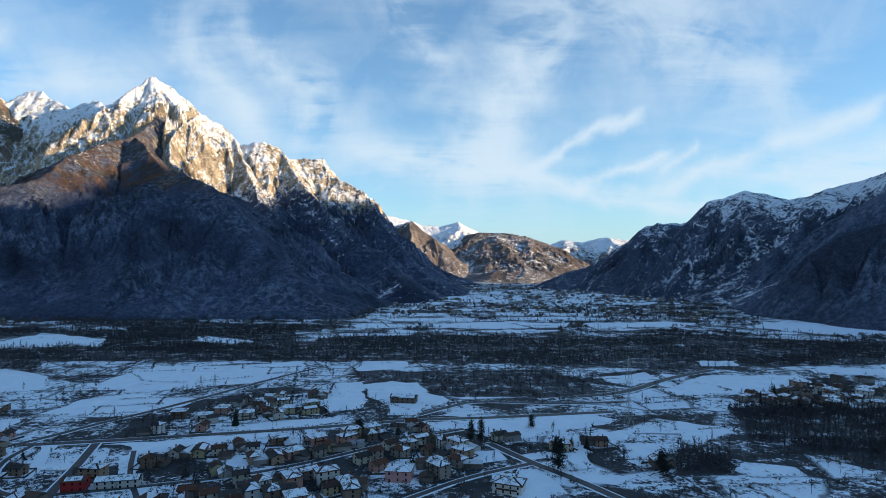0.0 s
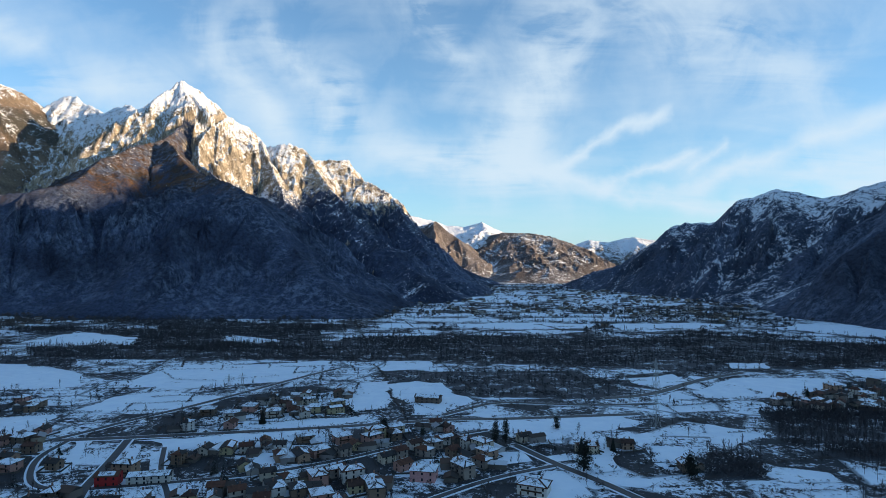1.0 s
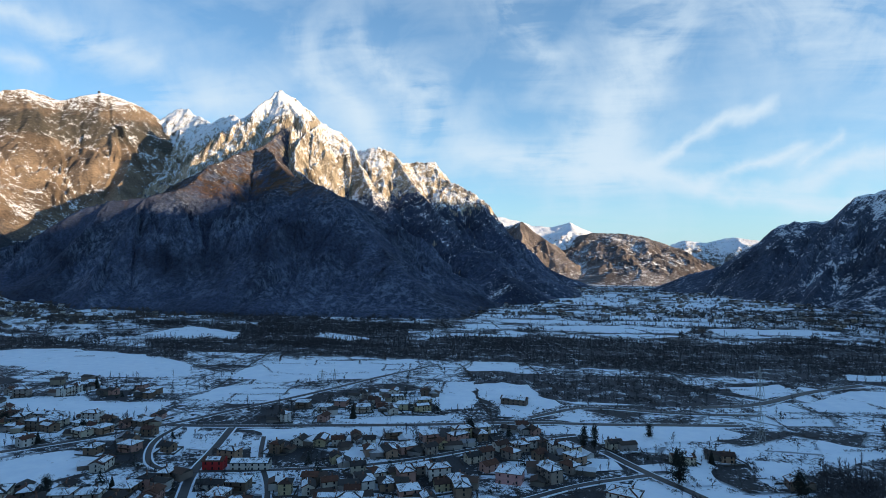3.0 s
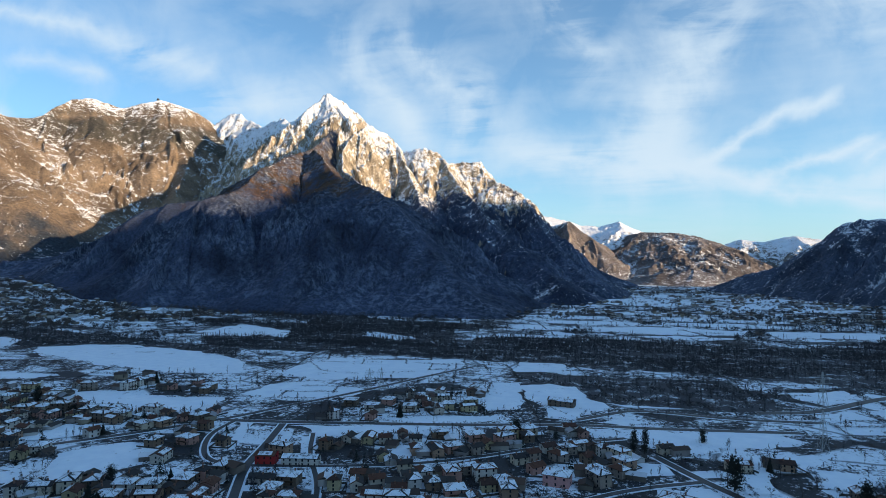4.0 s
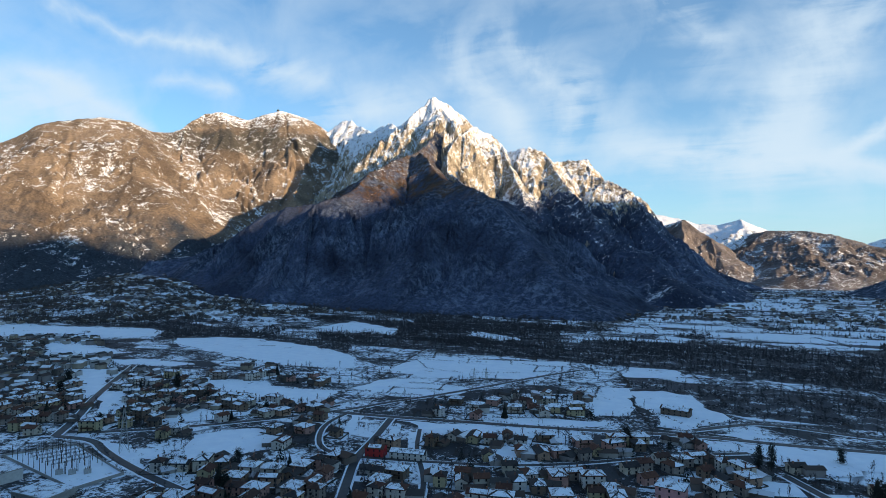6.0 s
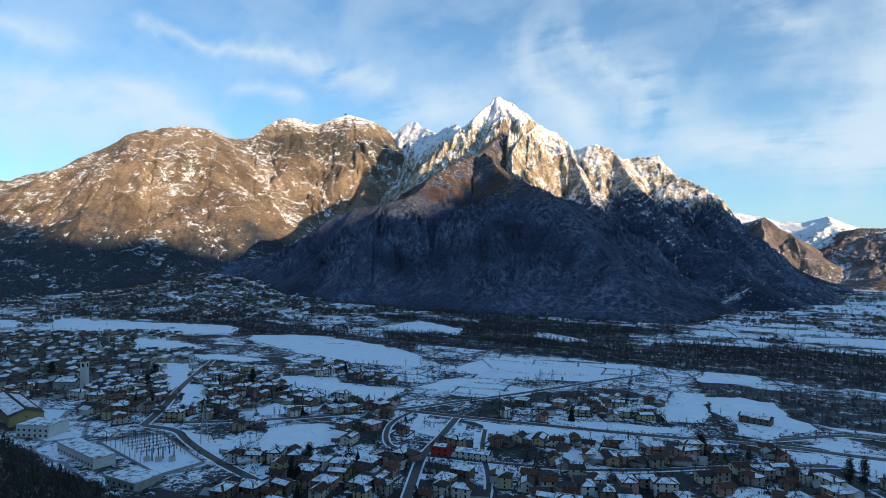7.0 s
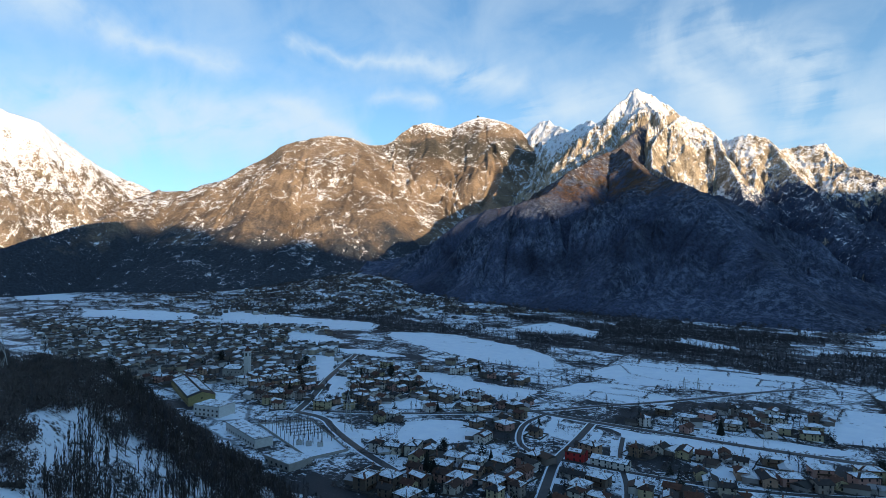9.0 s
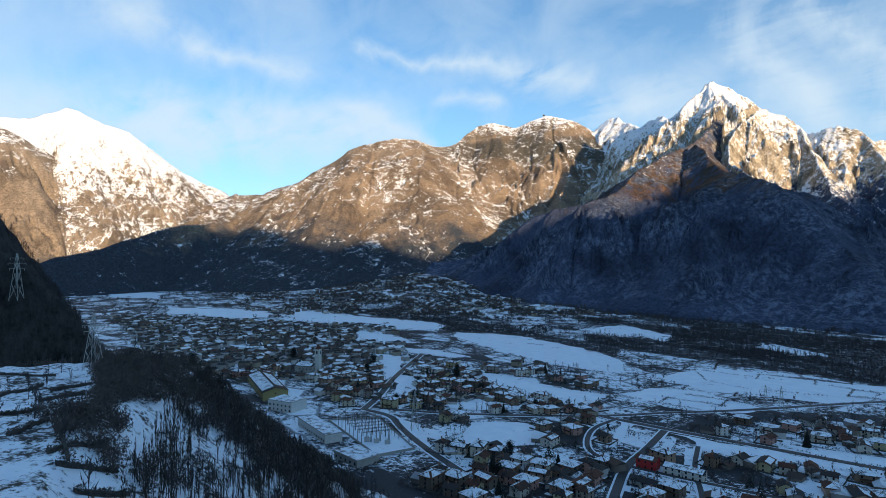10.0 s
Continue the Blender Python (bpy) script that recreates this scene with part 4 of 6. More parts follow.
for name, height_of, xs, ys, stuff, label in (
    ("hillside", shelf_height, np.linspace(-620, -20, 320), np.linspace(-230, 270, 260), M_HILLSIDE, "steep near slope with snowy terraces and bare woods"),
    ("cliff", cliff_height, np.linspace(-1000, -300, 200), np.linspace(-420, 200, 180), M_CLIFF, "dark wooded cliff above the terraces")):
    hx, hy = np.meshgrid(xs, ys, indexing="ij")
    hz = height_of(hx, hy)
    made = new(name, sheet_mesh(name, hx, hy, np.maximum(hz, -14), hz > -9))
    made.data.materials.append(stuff)
    tagged(made, label, "hillside", kind="structure")
# ---- fields and roads ----
def ragged(outline, step=9, amount=3.0, seed=0):
    """An outline with more points and an uneven edge."""
    pts = []
    for (x0, y0), (x1, y1) in zip(outline, outline[1:] + outline[:1]):
        n = max(1, min(40, int(math.hypot(x1 - x0, y1 - y0) / step)))
        for i in range(n):
            pts.append((x0 + (x1 - x0) * i / n, y0 + (y1 - y0) * i / n))
    a = np.array(pts)
    a[:, 0] += amount * rough_noise(a[:, 0], a[:, 1], 30, 2, seed)
    a[:, 1] += amount * rough_noise(a[:, 0], a[:, 1], 30, 2, seed + 7)
    return a


def flat_sheet(name, outline, z, stuff, label, category):
    bm = bmesh.new()
    face = bm.faces.new([bm.verts.new((px, py, z)) for px, py in outline])
    if face.normal.z < 0:
        face.normal_flip()
    bmesh.ops.triangulate(bm, faces=bm.faces[:])
    mesh = bpy.data.meshes.new(name)
    bm.to_mesh(mesh)
    bm.free()
    mesh.materials.append(stuff)
    return tagged(new(name, mesh), label, category, kind="structure")


for k, outline in enumerate(SNOW_FIELDS):
    flat_sheet("snow_field", ragged(outline, seed=k, amount=2.5 + math.hypot(*outline[0]) / 160), 0.2 + 0.008 * k, M_SNOW, "open meadow under smooth fresh snow", "snow field")


def ribbon(name, width, line, z, stuff, label, category, thick=0.12):
    """A road: a strip with real edges along a smoothed line."""
    p = np.array(line, float)
    for _ in range(3):
        q = np.empty((2 * len(p), 2))
        q[0::2], q[1::2] = p, p
        q[1:-1:2] = 0.75 * p[:-1] + 0.25 * p[1:]
        q[2::2] = 0.25 * p[:-1] + 0.75 * p[1:]
        p = q
    d = np.gradient(p, axis=0)
    d /= np.maximum(np.linalg.norm(d, axis=1), 1e-6)[:, None]
    side = np.stack([-d[:, 1], d[:, 0]], 1) * width / 2
    bm = bmesh.new()
    rails = [[bm.verts.new((*v, h)) for v in p + s * side] for s, h in ((1, z - thick), (1, z), (-1, z), (-1, z - thick))]
    for a, b in zip(rails, rails[1:]):
        for i in range(len(p) - 1):
            bm.faces.new((a[i], b[i], b[i + 1], a[i + 1]))
    bmesh.ops.recalc_face_normals(bm, faces=bm.faces[:])
    mesh = bpy.data.meshes.new(name)
    bm.to_mesh(mesh)
    bm.free()
    mesh.materials.append(stuff)
    return tagged(new(name, mesh), label, category, kind="structure")


for k, (width, line) in enumerate(ROADS):
    ribbon("road_verge", width + 3, line, 0.42 + 0.012 * k, M_SNOW, "ploughed snow along the road", "verge", 0.3)
    ribbon("road", width, line, 0.66 + 0.02 * k, M_ROAD, "dark wet asphalt road with snowy verges", "road", 0.3)

for k, (kind, density, outline) in enumerate(WOODS):
    flat_sheet("forest_floor", ragged(outline, seed=60 + k, amount=6), 0.02 + 0.006 * k, M_LITTER, "dark leaf litter below a bare wood", "forest floor")
# ---- builders for things ----
M_WALL = by_object("house plaster", [(0.50, 0.46, 0.40), (0.20, 0.14, 0.10), (0.58, 0.55, 0.50), (0.42, 0.36, 0.22), (0.15, 0.115, 0.09), (0.62, 0.60, 0.57), (0.36, 0.24, 0.17), (0.28, 0.24, 0.21), (0.42, 0.24, 0.20), (0.52, 0.47, 0.38)])
M_ROOF = by_object("roof tiles", [(0.10, 0.042, 0.028), (0.055, 0.045, 0.042), (0.13, 0.055, 0.034), (0.045, 0.040, 0.040), (0.075, 0.040, 0.030)], 0.8, 0.4)
M_ROOF_SNOW = snow_material("roof snow", (0.06, 0.05, 0.045), 0.52, 0.58, 0.22)
M_GLASS = plain("window glass", (0.018, 0.02, 0.024), 0.3, 0.5, 0.15)
M_BRICK = plain("chimney brick", (0.20, 0.11, 0.08), 0.3, 2.0)
M_DOOR = plain("dark wooden door", (0.07, 0.04, 0.025), 0.3, 2.0)
M_BARK = plain("bark", (0.045, 0.038, 0.032), 0.35, 1.5)
M_TWIG = plain("bare twigs", (0.054, 0.051, 0.056), 0.35, 0.3)
M_NEEDLE = plain("dark needles", (0.016, 0.020, 0.016), 0.4, 0.4)
M_THICKET = plain("dark thicket", (0.080, 0.068, 0.064), 0.45, 0.4)
M_STEEL = plain("galvanised steel", (0.36, 0.37, 0.36), 0.2, 1.0, 0.55)
M_CONCRETE = plain("concrete", (0.30, 0.29, 0.27), 0.2, 0.3)
M_STUFF_WALL = by_island("far plaster", [(0.34, 0.32, 0.29), (0.17, 0.14, 0.12), (0.42, 0.41, 0.39), (0.28, 0.24, 0.18), (0.13, 0.115, 0.10), (0.24, 0.22, 0.21)])
M_STUFF_ROOF = by_island("far roofs", [(0.07, 0.05, 0.042), (0.55, 0.58, 0.62), (0.055, 0.05, 0.048), (0.10, 0.06, 0.045), (0.05, 0.046, 0.044), (0.30, 0.30, 0.31), (0.72, 0.74, 0.78), (0.06, 0.05, 0.045)])


def part(name, bm, stuff, parent, label=""):
    mesh = bpy.data.meshes.new(name)
    bm.normal_update()
    bm.to_mesh(mesh)
    bm.free()
    mesh.materials.append(stuff)
    made = new(name, mesh)
    made.parent = parent
    return tagged(made, label)


def again(ob, parent, x, y, z, turn=0.0):
    """Another of the same part, elsewhere on the thing."""
    made = new(ob.name.split(".")[0], ob.data)
    made.parent = parent
    made.matrix_basis = pose(x, y, z, 0, 0, turn)
    return made


def box(bm, x0, y0, z0, x1, y1, z1):
    v = [bm.verts.new((x, y, z)) for z in (z0, z1) for x, y in ((x0, y0), (x1, y0), (x1, y1), (x0, y1))]
    for a in ((3, 2, 1, 0), (4, 5, 6, 7), (0, 1, 5, 4), (1, 2, 6, 5), (2, 3, 7, 6), (3, 0, 4, 7)):
        bm.faces.new([v[i] for i in a])
    return bm


def bar(bm, p, q, r, sides=4, r2=None):
    """A bar from p to q."""
    p, q = Vector(p), Vector(q)
    m = (q - p).to_track_quat("Z", "Y").to_matrix()
    rings = []
    for c, s in ((p, r), (q, r if r2 is None else r2)):
        rings.append([bm.verts.new(c + m @ Vector((s * math.cos(2 * math.pi * i / sides + 0.785), s * math.sin(2 * math.pi * i / sides + 0.785), 0))) for i in range(sides)])
    a, b = rings
    for i in range(sides):
        j = (i + 1) % sides
        bm.faces.new((a[i], a[j], b[j], b[i]))
    bm.faces.new(a[::-1])
    bm.faces.new(b)
    return bm


def slab(bm, corners, thick):
    """A plate under its corners."""
    top = [bm.verts.new(c) for c in corners]
    low = [bm.verts.new((c[0], c[1], c[2] - thick)) for c in corners]
    bm.faces.new(top)
    bm.faces.new(low[::-1])
    for i in range(len(corners)):
        j = (i + 1) % len(corners)
        bm.faces.new((top[i], low[i], low[j], top[j]))
    bmesh.ops.recalc_face_normals(bm, faces=bm.faces[:])
    return bm


def house(name, label, long, deep, eaves, pitch, snow, wall=None, roof=None, hip=False, chimneys=1, floors=2, balcony=False):
    """A house with a gabled or hipped roof: walls, roof slopes with eaves, snow lying on them, chimneys, windows with sills and a door."""
    thing = new(name)
    l, d, e = long / 2, deep / 2, eaves
    rise = d * math.tan(radians(pitch))
    bm = bmesh.new()
    ends = [[bm.verts.new(c) for c in ((s * l, -d, -0.4), (s * l, d, -0.4), (s * l, d, e), (s * l, 0, e + (0.05 if hip else rise)), (s * l, -d, e))] for s in (-1, 1)]
    a, b = ends
    bm.faces.new(a[::-1])
    bm.faces.new(b)
    for i, j in ((0, 1), (1, 2), (2, 3), (3, 4), (4, 0)):
        bm.faces.new((a[i], a[j], b[j], b[i]))
    bmesh.ops.recalc_face_normals(bm, faces=bm.faces[:])
    part("wall", bm, wall or M_WALL, thing)
    o = 0.8
    drop = o * math.tan(radians(pitch))
    r, top, low, t = (max(l - d, 0.4) if hip else l + o), e + rise, e - drop, 0.32
    slopes = [([(-r, 0, top), (r, 0, top), (l + o, s * (d + o), low), (-l - o, s * (d + o), low)], snow[0] if s < 0 else snow[1]) for s in (-1, 1)]
    if hip:
        slopes += [([(s * r, 0, top), (s * (l + o), s * (d + o), low), (s * (l + o), -s * (d + o), low)], snow[0] * 0.8 if s < 0 else snow[1] * 0.8) for s in (-1, 1)]
    for corners, cover in slopes:
        part("roof_slope", slab(bmesh.new(), [(x, y, z + t) for x, y, z in corners], 0.3), roof or M_ROOF, thing)
        if cover > 0.1:
            mid = Vector([sum(c[i] for c in corners) / len(corners) for i in range(3)])
            keep = 0.55 + 0.42 * min(cover, 1)
            ends = [mid + (Vector(c) - mid) * keep for c in corners]
            part("roof_snow", slab(bmesh.new(), [(p.x, p.y, p.z + t + 0.24) for p in ends], 0.23), M_ROOF_SNOW, thing, "white snow lying on the roof")
    for k in range(chimneys):
        bm = bmesh.new()
        cx, cy = (l * 0.45, -l * 0.55)[k % 2], (d * 0.35, -d * 0.3)[k % 2]
        top = e + rise + 1.1
        box(bm, cx - 0.4, cy - 0.4, e, cx + 0.4, cy + 0.4, top)
        box(bm, cx - 0.5, cy - 0.5, top, cx + 0.5, cy + 0.5, top + 0.15)
        part("chimney", bm, M_BRICK, thing)
    bm = bmesh.new()
    box(bm, -0.55, -0.05, -0.75, 0.55, 0.05, 0.75)
    box(bm, -0.7, -0.14, -0.85, 0.7, 0.05, -0.75)
    first, storey, n = None, e / floors, max(2, int(long / 4.5))
    for f in range(floors):
        zc = storey * (f + 0.55)
        spots = [(-l + long * (i + 0.5) / n, s * (d + 0.02), 0 if s < 0 else 180) for i in range(n) for s in (-1, 1)]
        spots += [(l + 0.02, 0.0, 90), (-l - 0.02, 0.0, -90)]
        for k, (px, py, turn) in enumerate(spots):
            if f == 0 and k == 0:
                door = bmesh.new()
                box(door, -0.6, -0.06, -1.1, 0.6, 0.06, 1.1)
                part("door", door, M_DOOR, thing).matrix_basis = pose(px, py, 1.1, 0, 0, turn)
            elif first is None:
                first = part("window", bm, M_GLASS, thing)
                first.matrix_basis = pose(px, py, zc, 0, 0, turn)
            else:
                again(first, thing, px, py, zc, turn)
    if balcony:
        bm = bmesh.new()
        box(bm, -l * 0.7, -d - 1.3, storey - 0.15, l * 0.7, -d, storey)
        box(bm, -l * 0.7, -d - 1.3, storey, l * 0.7, -d - 1.22, storey + 0.95)
        part("balcony", bm, M_DOOR, thing, "dark wooden balcony")
    return tagged(thing, label, "house", "houses of the town")


def flat_building(name, label, long, deep, tall, wall, cap, bays, group=""):
    """A flat-roofed works building with a parapet, a snowy roof and rows of windows."""
    thing = new(name)
    l, d = long / 2, deep / 2
    part("wall", box(bmesh.new(), -l, -d, -0.4, l, d, tall), wall, thing)
    part("parapet", box(bmesh.new(), -l - 0.2, -d - 0.2, tall, l + 0.2, d + 0.2, tall + 0.5), M_CONCRETE, thing)
    part("roof_snow", box(bmesh.new(), -l + 0.3, -d + 0.3, tall + 0.5, l - 0.3, d - 0.3, tall + 0.8), cap, thing, "flat roof under snow")
    bm = box(bmesh.new(), -0.9, -0.06, -0.9, 0.9, 0.06, 0.9)
    first = None
    for f in range(max(1, int(tall / 4))):
        for i in range(bays):
            for s in (-1, 1):
                px = -l + long * (i + 0.5) / bays
                if first is None:
                    first = part("window", bm, M_GLASS, thing)
                    first.matrix_basis = pose(px, s * (d + 0.02), 2.2 + f * 4, 0, 0, 0)
                else:
                    again(first, thing, px, s * (d + 0.02), 2.2 + f * 4)
    return tagged(thing, label, "building", group)


def pylon(name, label, tall, spread):
    """A lattice power pylon: four legs, bracing, three pairs of arms with insulators."""
    thing = new(name)
    def half(z):
        return spread / 2 * (1 - 0.9 * z / tall)
    levels = [tall * f for f in (0, 0.2, 0.36, 0.5, 0.62, 0.72, 0.81, 0.89, 1.0)]
    r = tall * 0.0052
    for sx, sy in ((-1, -1), (1, -1), (1, 1), (-1, 1)):
        part("leg", bar(bmesh.new(), (sx * half(0), sy * half(0), -0.6), (sx * half(tall), sy * half(tall), tall), r), M_STEEL, thing)
    corners = ((-1, -1), (1, -1), (1, 1), (-1, 1))
    for i in range(4):
        (ax, ay), (bx, by) = corners[i], corners[(i + 1) % 4]
        for k, (z0, z1) in enumerate(zip(levels[:-1:2], levels[2::2])):
            h0, h1 = half(z0), half(z1)
            part("brace", bar(bmesh.new(), (ax * h0, ay * h0, z0), (bx * h1, by * h1, z1), r * 0.6, 3), M_STEEL, thing)
            part("brace", bar(bmesh.new(), (bx * h0, by * h0, z0), (ax * h1, ay * h1, z1), r * 0.6, 3), M_STEEL, thing)
    for z, w in ((0.68, 0.17), (0.79, 0.20), (0.90, 0.15)):
        arm = part("cross_arm", bar(bmesh.new(), (-tall * w, 0, tall * z), (tall * w, 0, tall * z), r * 1.1, 4), M_STEEL, thing)
        for s in (-1, 1):
            part("insulator", bar(bmesh.new(), (s * tall * w, 0, tall * z), (s * tall * w, 0, tall * (z - 0.05)), r * 0.9, 6), M_CONCRETE, arm)
    return tagged(thing, label, "power pylon", "power pylons")


def branch_mesh(bm, base, way, length, radius, depth, rng, twigs):
    """A limb that forks and thins; the last twigs go into another mesh."""
    end = base + way * length
    bar(bm if depth > 1 else twigs, base, end, radius, 3, radius * 0.6)
    if depth == 0:
        return
    for _ in range(rng.choice((3, 4) if depth > 1 else (3, 4, 5))):
        side = Vector((rng.gauss(0, 1), rng.gauss(0, 1), rng.gauss(0.35, 0.5))).normalized()
        start = base + way * length * rng.uniform(0.45, 1.0)
        branch_mesh(bm, start, (way + side * rng.uniform(0.5, 1.0)).normalized(), length * rng.uniform(0.5, 0.75), max(radius * 0.55, 0.055), depth - 1, rng, twigs)


def bare_tree(label, tall, seed):
    rng = random.Random(seed)
    thing = new("bare_tree")
    wood, twigs = bmesh.new(), bmesh.new()
    branch_mesh(wood, Vector((0, 0, -0.4)), Vector((rng.uniform(-.06, .06), rng.uniform(-.06, .06), 1)).normalized(), tall * 0.45, tall * 0.018, 4, rng, twigs)
    part("trunk", wood, M_BARK, thing)
    part("crown", twigs, M_TWIG, thing, "leafless brown twigs")
    return tagged(thing, label, "tree", "bare trees")


def needle_cone(rng, tall, wide, tiers, per):
    """Drooping boughs in tiers, as triangles with uneven ends."""
    v, f = [], []
    for k in range(tiers):
        t = k / tiers
        z, r = tall * (0.08 + 0.92 * t), wide * (1 - t) ** 0.85 + 0.15
        for i in range(max(4, int(per * (1 - 0.6 * t)))):
            a, q = rng.uniform(0, 6.283), r * rng.uniform(0.65, 1.1)
            w = rng.uniform(0.22, 0.42) * (0.5 + 0.5 * (1 - t))
            n = len(v)
            v += [(0, 0, z + tall * 0.06), (q * math.cos(a - w), q * math.sin(a - w), z - q * 0.22 + rng.uniform(-.3, .3)), (q * 1.15 * math.cos(a), q * 1.15 * math.sin(a), z - q * 0.38), (q * math.cos(a + w), q * math.sin(a + w), z - q * 0.22 + rng.uniform(-.3, .3))]
            f += [(n, n + 1, n + 2), (n, n + 2, n + 3)]
    return np.array(v), np.array(f)


def mesh_from(name, v, f, stuff):
    mesh = bpy.data.meshes.new(name)
    mesh.vertices.add(len(v))
    mesh.vertices.foreach_set("co", np.asarray(v, np.float32).ravel())
    mesh.loops.add(f.size)
    mesh.loops.foreach_set("vertex_index", np.asarray(f, np.int32).ravel())
    mesh.polygons.add(len(f))
    mesh.polygons.foreach_set("loop_start", np.arange(len(f), dtype=np.int32) * f.shape[1])
    mesh.update(calc_edges=True)
    mesh.materials.append(stuff)
    return mesh


def conifer(label, tall, wide, seed):
    rng = random.Random(seed)
    thing = new("conifer")
    part("trunk", bar(bmesh.new(), (0, 0, -0.4), (0, 0, tall * 0.95), 0.25, 6, 0.04), M_BARK, thing)
    v, f = needle_cone(rng, tall, wide, 24, 26)
    crown = new("crown", mesh_from("crown", v, f, M_NEEDLE))
    crown.parent = thing
    return tagged(thing, label, "tree", "conifers")


def broad_tree(label, tall, wide, seed):
    """A broad evergreen: a short trunk and an uneven crown of many small sprays in clumps."""
    rng = random.Random(seed)
    thing = new("evergreen_tree")
    part("trunk", bar(bmesh.new(), (0, 0, -0.4), (0, 0, tall * 0.7), 0.35, 6, 0.1), M_BARK, thing)
    v, f = [], []
    for _ in range(26):
        t = rng.uniform(0.12, 0.95)
        a, r = rng.uniform(0, 6.283), wide * rng.uniform(0.1, 0.85) * (1 - t) ** 0.6
        c = Vector((r * math.cos(a), r * math.sin(a), tall * t))
        size = wide * rng.uniform(0.18, 0.34)
        for _ in range(70):
            q = c + Vector((rng.gauss(0, size), rng.gauss(0, size), rng.gauss(0, size * 0.8)))
            n = len(v)
            v += [tuple(q + Vector((rng.gauss(0, 0.35), rng.gauss(0, 0.35), rng.gauss(0, 0.3)))) for _ in range(3)]
            f.append((n, n + 1, n + 2))
    crown = new("crown", mesh_from("crown", np.array(v), np.array(f), M_NEEDLE))
    crown.parent = thing
    return tagged(thing, label, "tree", "conifers")


def twig_tree(rng, tall, wide, twigs):
    """A light bare tree for the woods: a stem, limbs and fine twigs as slivers."""
    v, f = [], []
    def sliver(p, q, w):
        n = len(v)
        a = rng.uniform(0, 6.283)
        o = np.array((math.cos(a), math.sin(a), 0)) * w
        v.extend([p - o, p + o, q])
        f.append((n, n + 1, n + 2))
    top = np.array((rng.uniform(-.5, .5), rng.uniform(-.5, .5), tall * 0.85))
    low = np.array((0, 0, -0.3))
    for a in (0, 2.1):
        o = np.array((math.cos(a), math.sin(a), 0)) * tall * 0.014
        n = len(v)
        v.extend([low - o, low + o, top])
        f.append((n, n + 1, n + 2))
    for _ in range(twigs):
        t = rng.uniform(0.22, 0.95)
        p = low + (top - low) * t
        a = rng.uniform(0, 6.283)
        r = wide * rng.uniform(0.4, 1.0) * (1.15 - t) ** 0.5
        q = p + np.array((math.cos(a) * r, math.sin(a) * r, rng.uniform(0.16, 0.38) * tall))
        sliver(p, q, tall * 0.015)
        for _ in range(2):
            m = p + (q - p) * rng.uniform(0.3, 0.8)
            sliver(m, m + np.array((rng.gauss(0, wide * .22), rng.gauss(0, wide * .22), rng.uniform(0.4, 1) * tall * 0.18)), tall * 0.015)
    return np.array(v), np.array(f)


def bush(rng, tall, wide, n, size=0.35):
    v, f = [], []
    for _ in range(n):
        a, r = rng.uniform(0, 6.283), wide * rng.random() ** 0.5
        c = np.array((r * math.cos(a), r * math.sin(a), tall * rng.uniform(0.0, 0.8)))
        k = len(v)
        for _ in range(3):
            v.append(c + np.array((rng.gauss(0, wide * size), rng.gauss(0, wide * size), abs(rng.gauss(0, tall * size * 1.3)))))
        f.append((k, k + 1, k + 2))
    return np.array(v), np.array(f)


def scatter(name, models, spots, stuff, label, category):
    """Many of a kind as one object: each spot is x, y, z, size."""
    rng = random.Random(len(spots) + 5)
    vs, fs, n = [], [], 0
    for x, y, z, size in spots:
        v, f = rng.choice(models)
        a = rng.uniform(0, 6.283)
        c, s = math.cos(a) * size, math.sin(a) * size
        vs.append(np.stack([v[:, 0] * c - v[:, 1] * s + x, v[:, 0] * s + v[:, 1] * c + y, v[:, 2] * size * rng.uniform(0.85, 1.15) + z], 1))
        fs.append(f + n)
        n += len(v)
    made = new(name, mesh_from(name, np.concatenate(vs), np.concatenate(fs), stuff))
    return tagged(made, label, category, kind="stuff")


def inside(x, y, outline):
    p = np.asarray(outline, float)
    hit = np.zeros(np.shape(x), bool)
    for (x0, y0), (x1, y1) in zip(p, np.roll(p, -1, 0)):
        cross = (y0 > y) != (y1 > y)
        hit ^= cross & (x < (x1 - x0) * (y - y0) / (y1 - y0 if y1 != y0 else 1e-9) + x0)
    return hit


def near_line(x, y, line):
    best = np.full(np.shape(x), 1e9)
    for (x0, y0), (x1, y1) in zip(line, line[1:]):
        ex, ey = x1 - x0, y1 - y0
        t = np.clip(((x - x0) * ex + (y - y0) * ey) / (ex * ex + ey * ey), 0, 1)
        best = np.minimum(best, np.hypot(x - x0 - t * ex, y - y0 - t * ey))
    return best


def road_gap(x, y):
    return np.min([near_line(x, y, line) - width / 2 for width, line in ROADS], axis=0)


def in_field(x, y):
    return np.any([inside(x, y, o) for o in SNOW_FIELDS], axis=0)


def fill(outline, step, rng, share=1.0):
    """Jittered places inside an outline."""
    p = np.asarray(outline, float)
    xs, ys = np.arange(p[:, 0].min(), p[:, 0].max(), step), np.arange(p[:, 1].min(), p[:, 1].max(), step)
    x, y = [a.ravel() for a in np.meshgrid(xs, ys)]
    x, y = x + rng.uniform(-.38, .38, x.shape) * step, y + rng.uniform(-.38, .38, y.shape) * step
    keep = inside(x, y, p) & (rng.random(x.shape) < share)
    return x[keep], y[keep]
# ---- the town ----
rng = np.random.default_rng(4)
TAKEN = []  # x, y, reach of the particular buildings


def stand(thing, x, y, turn, reach=12, z=0.0):
    thing.matrix_basis = pose(x, y, z, 0, 0, turn)
    TAKEN.append((x, y, reach))
    return thing


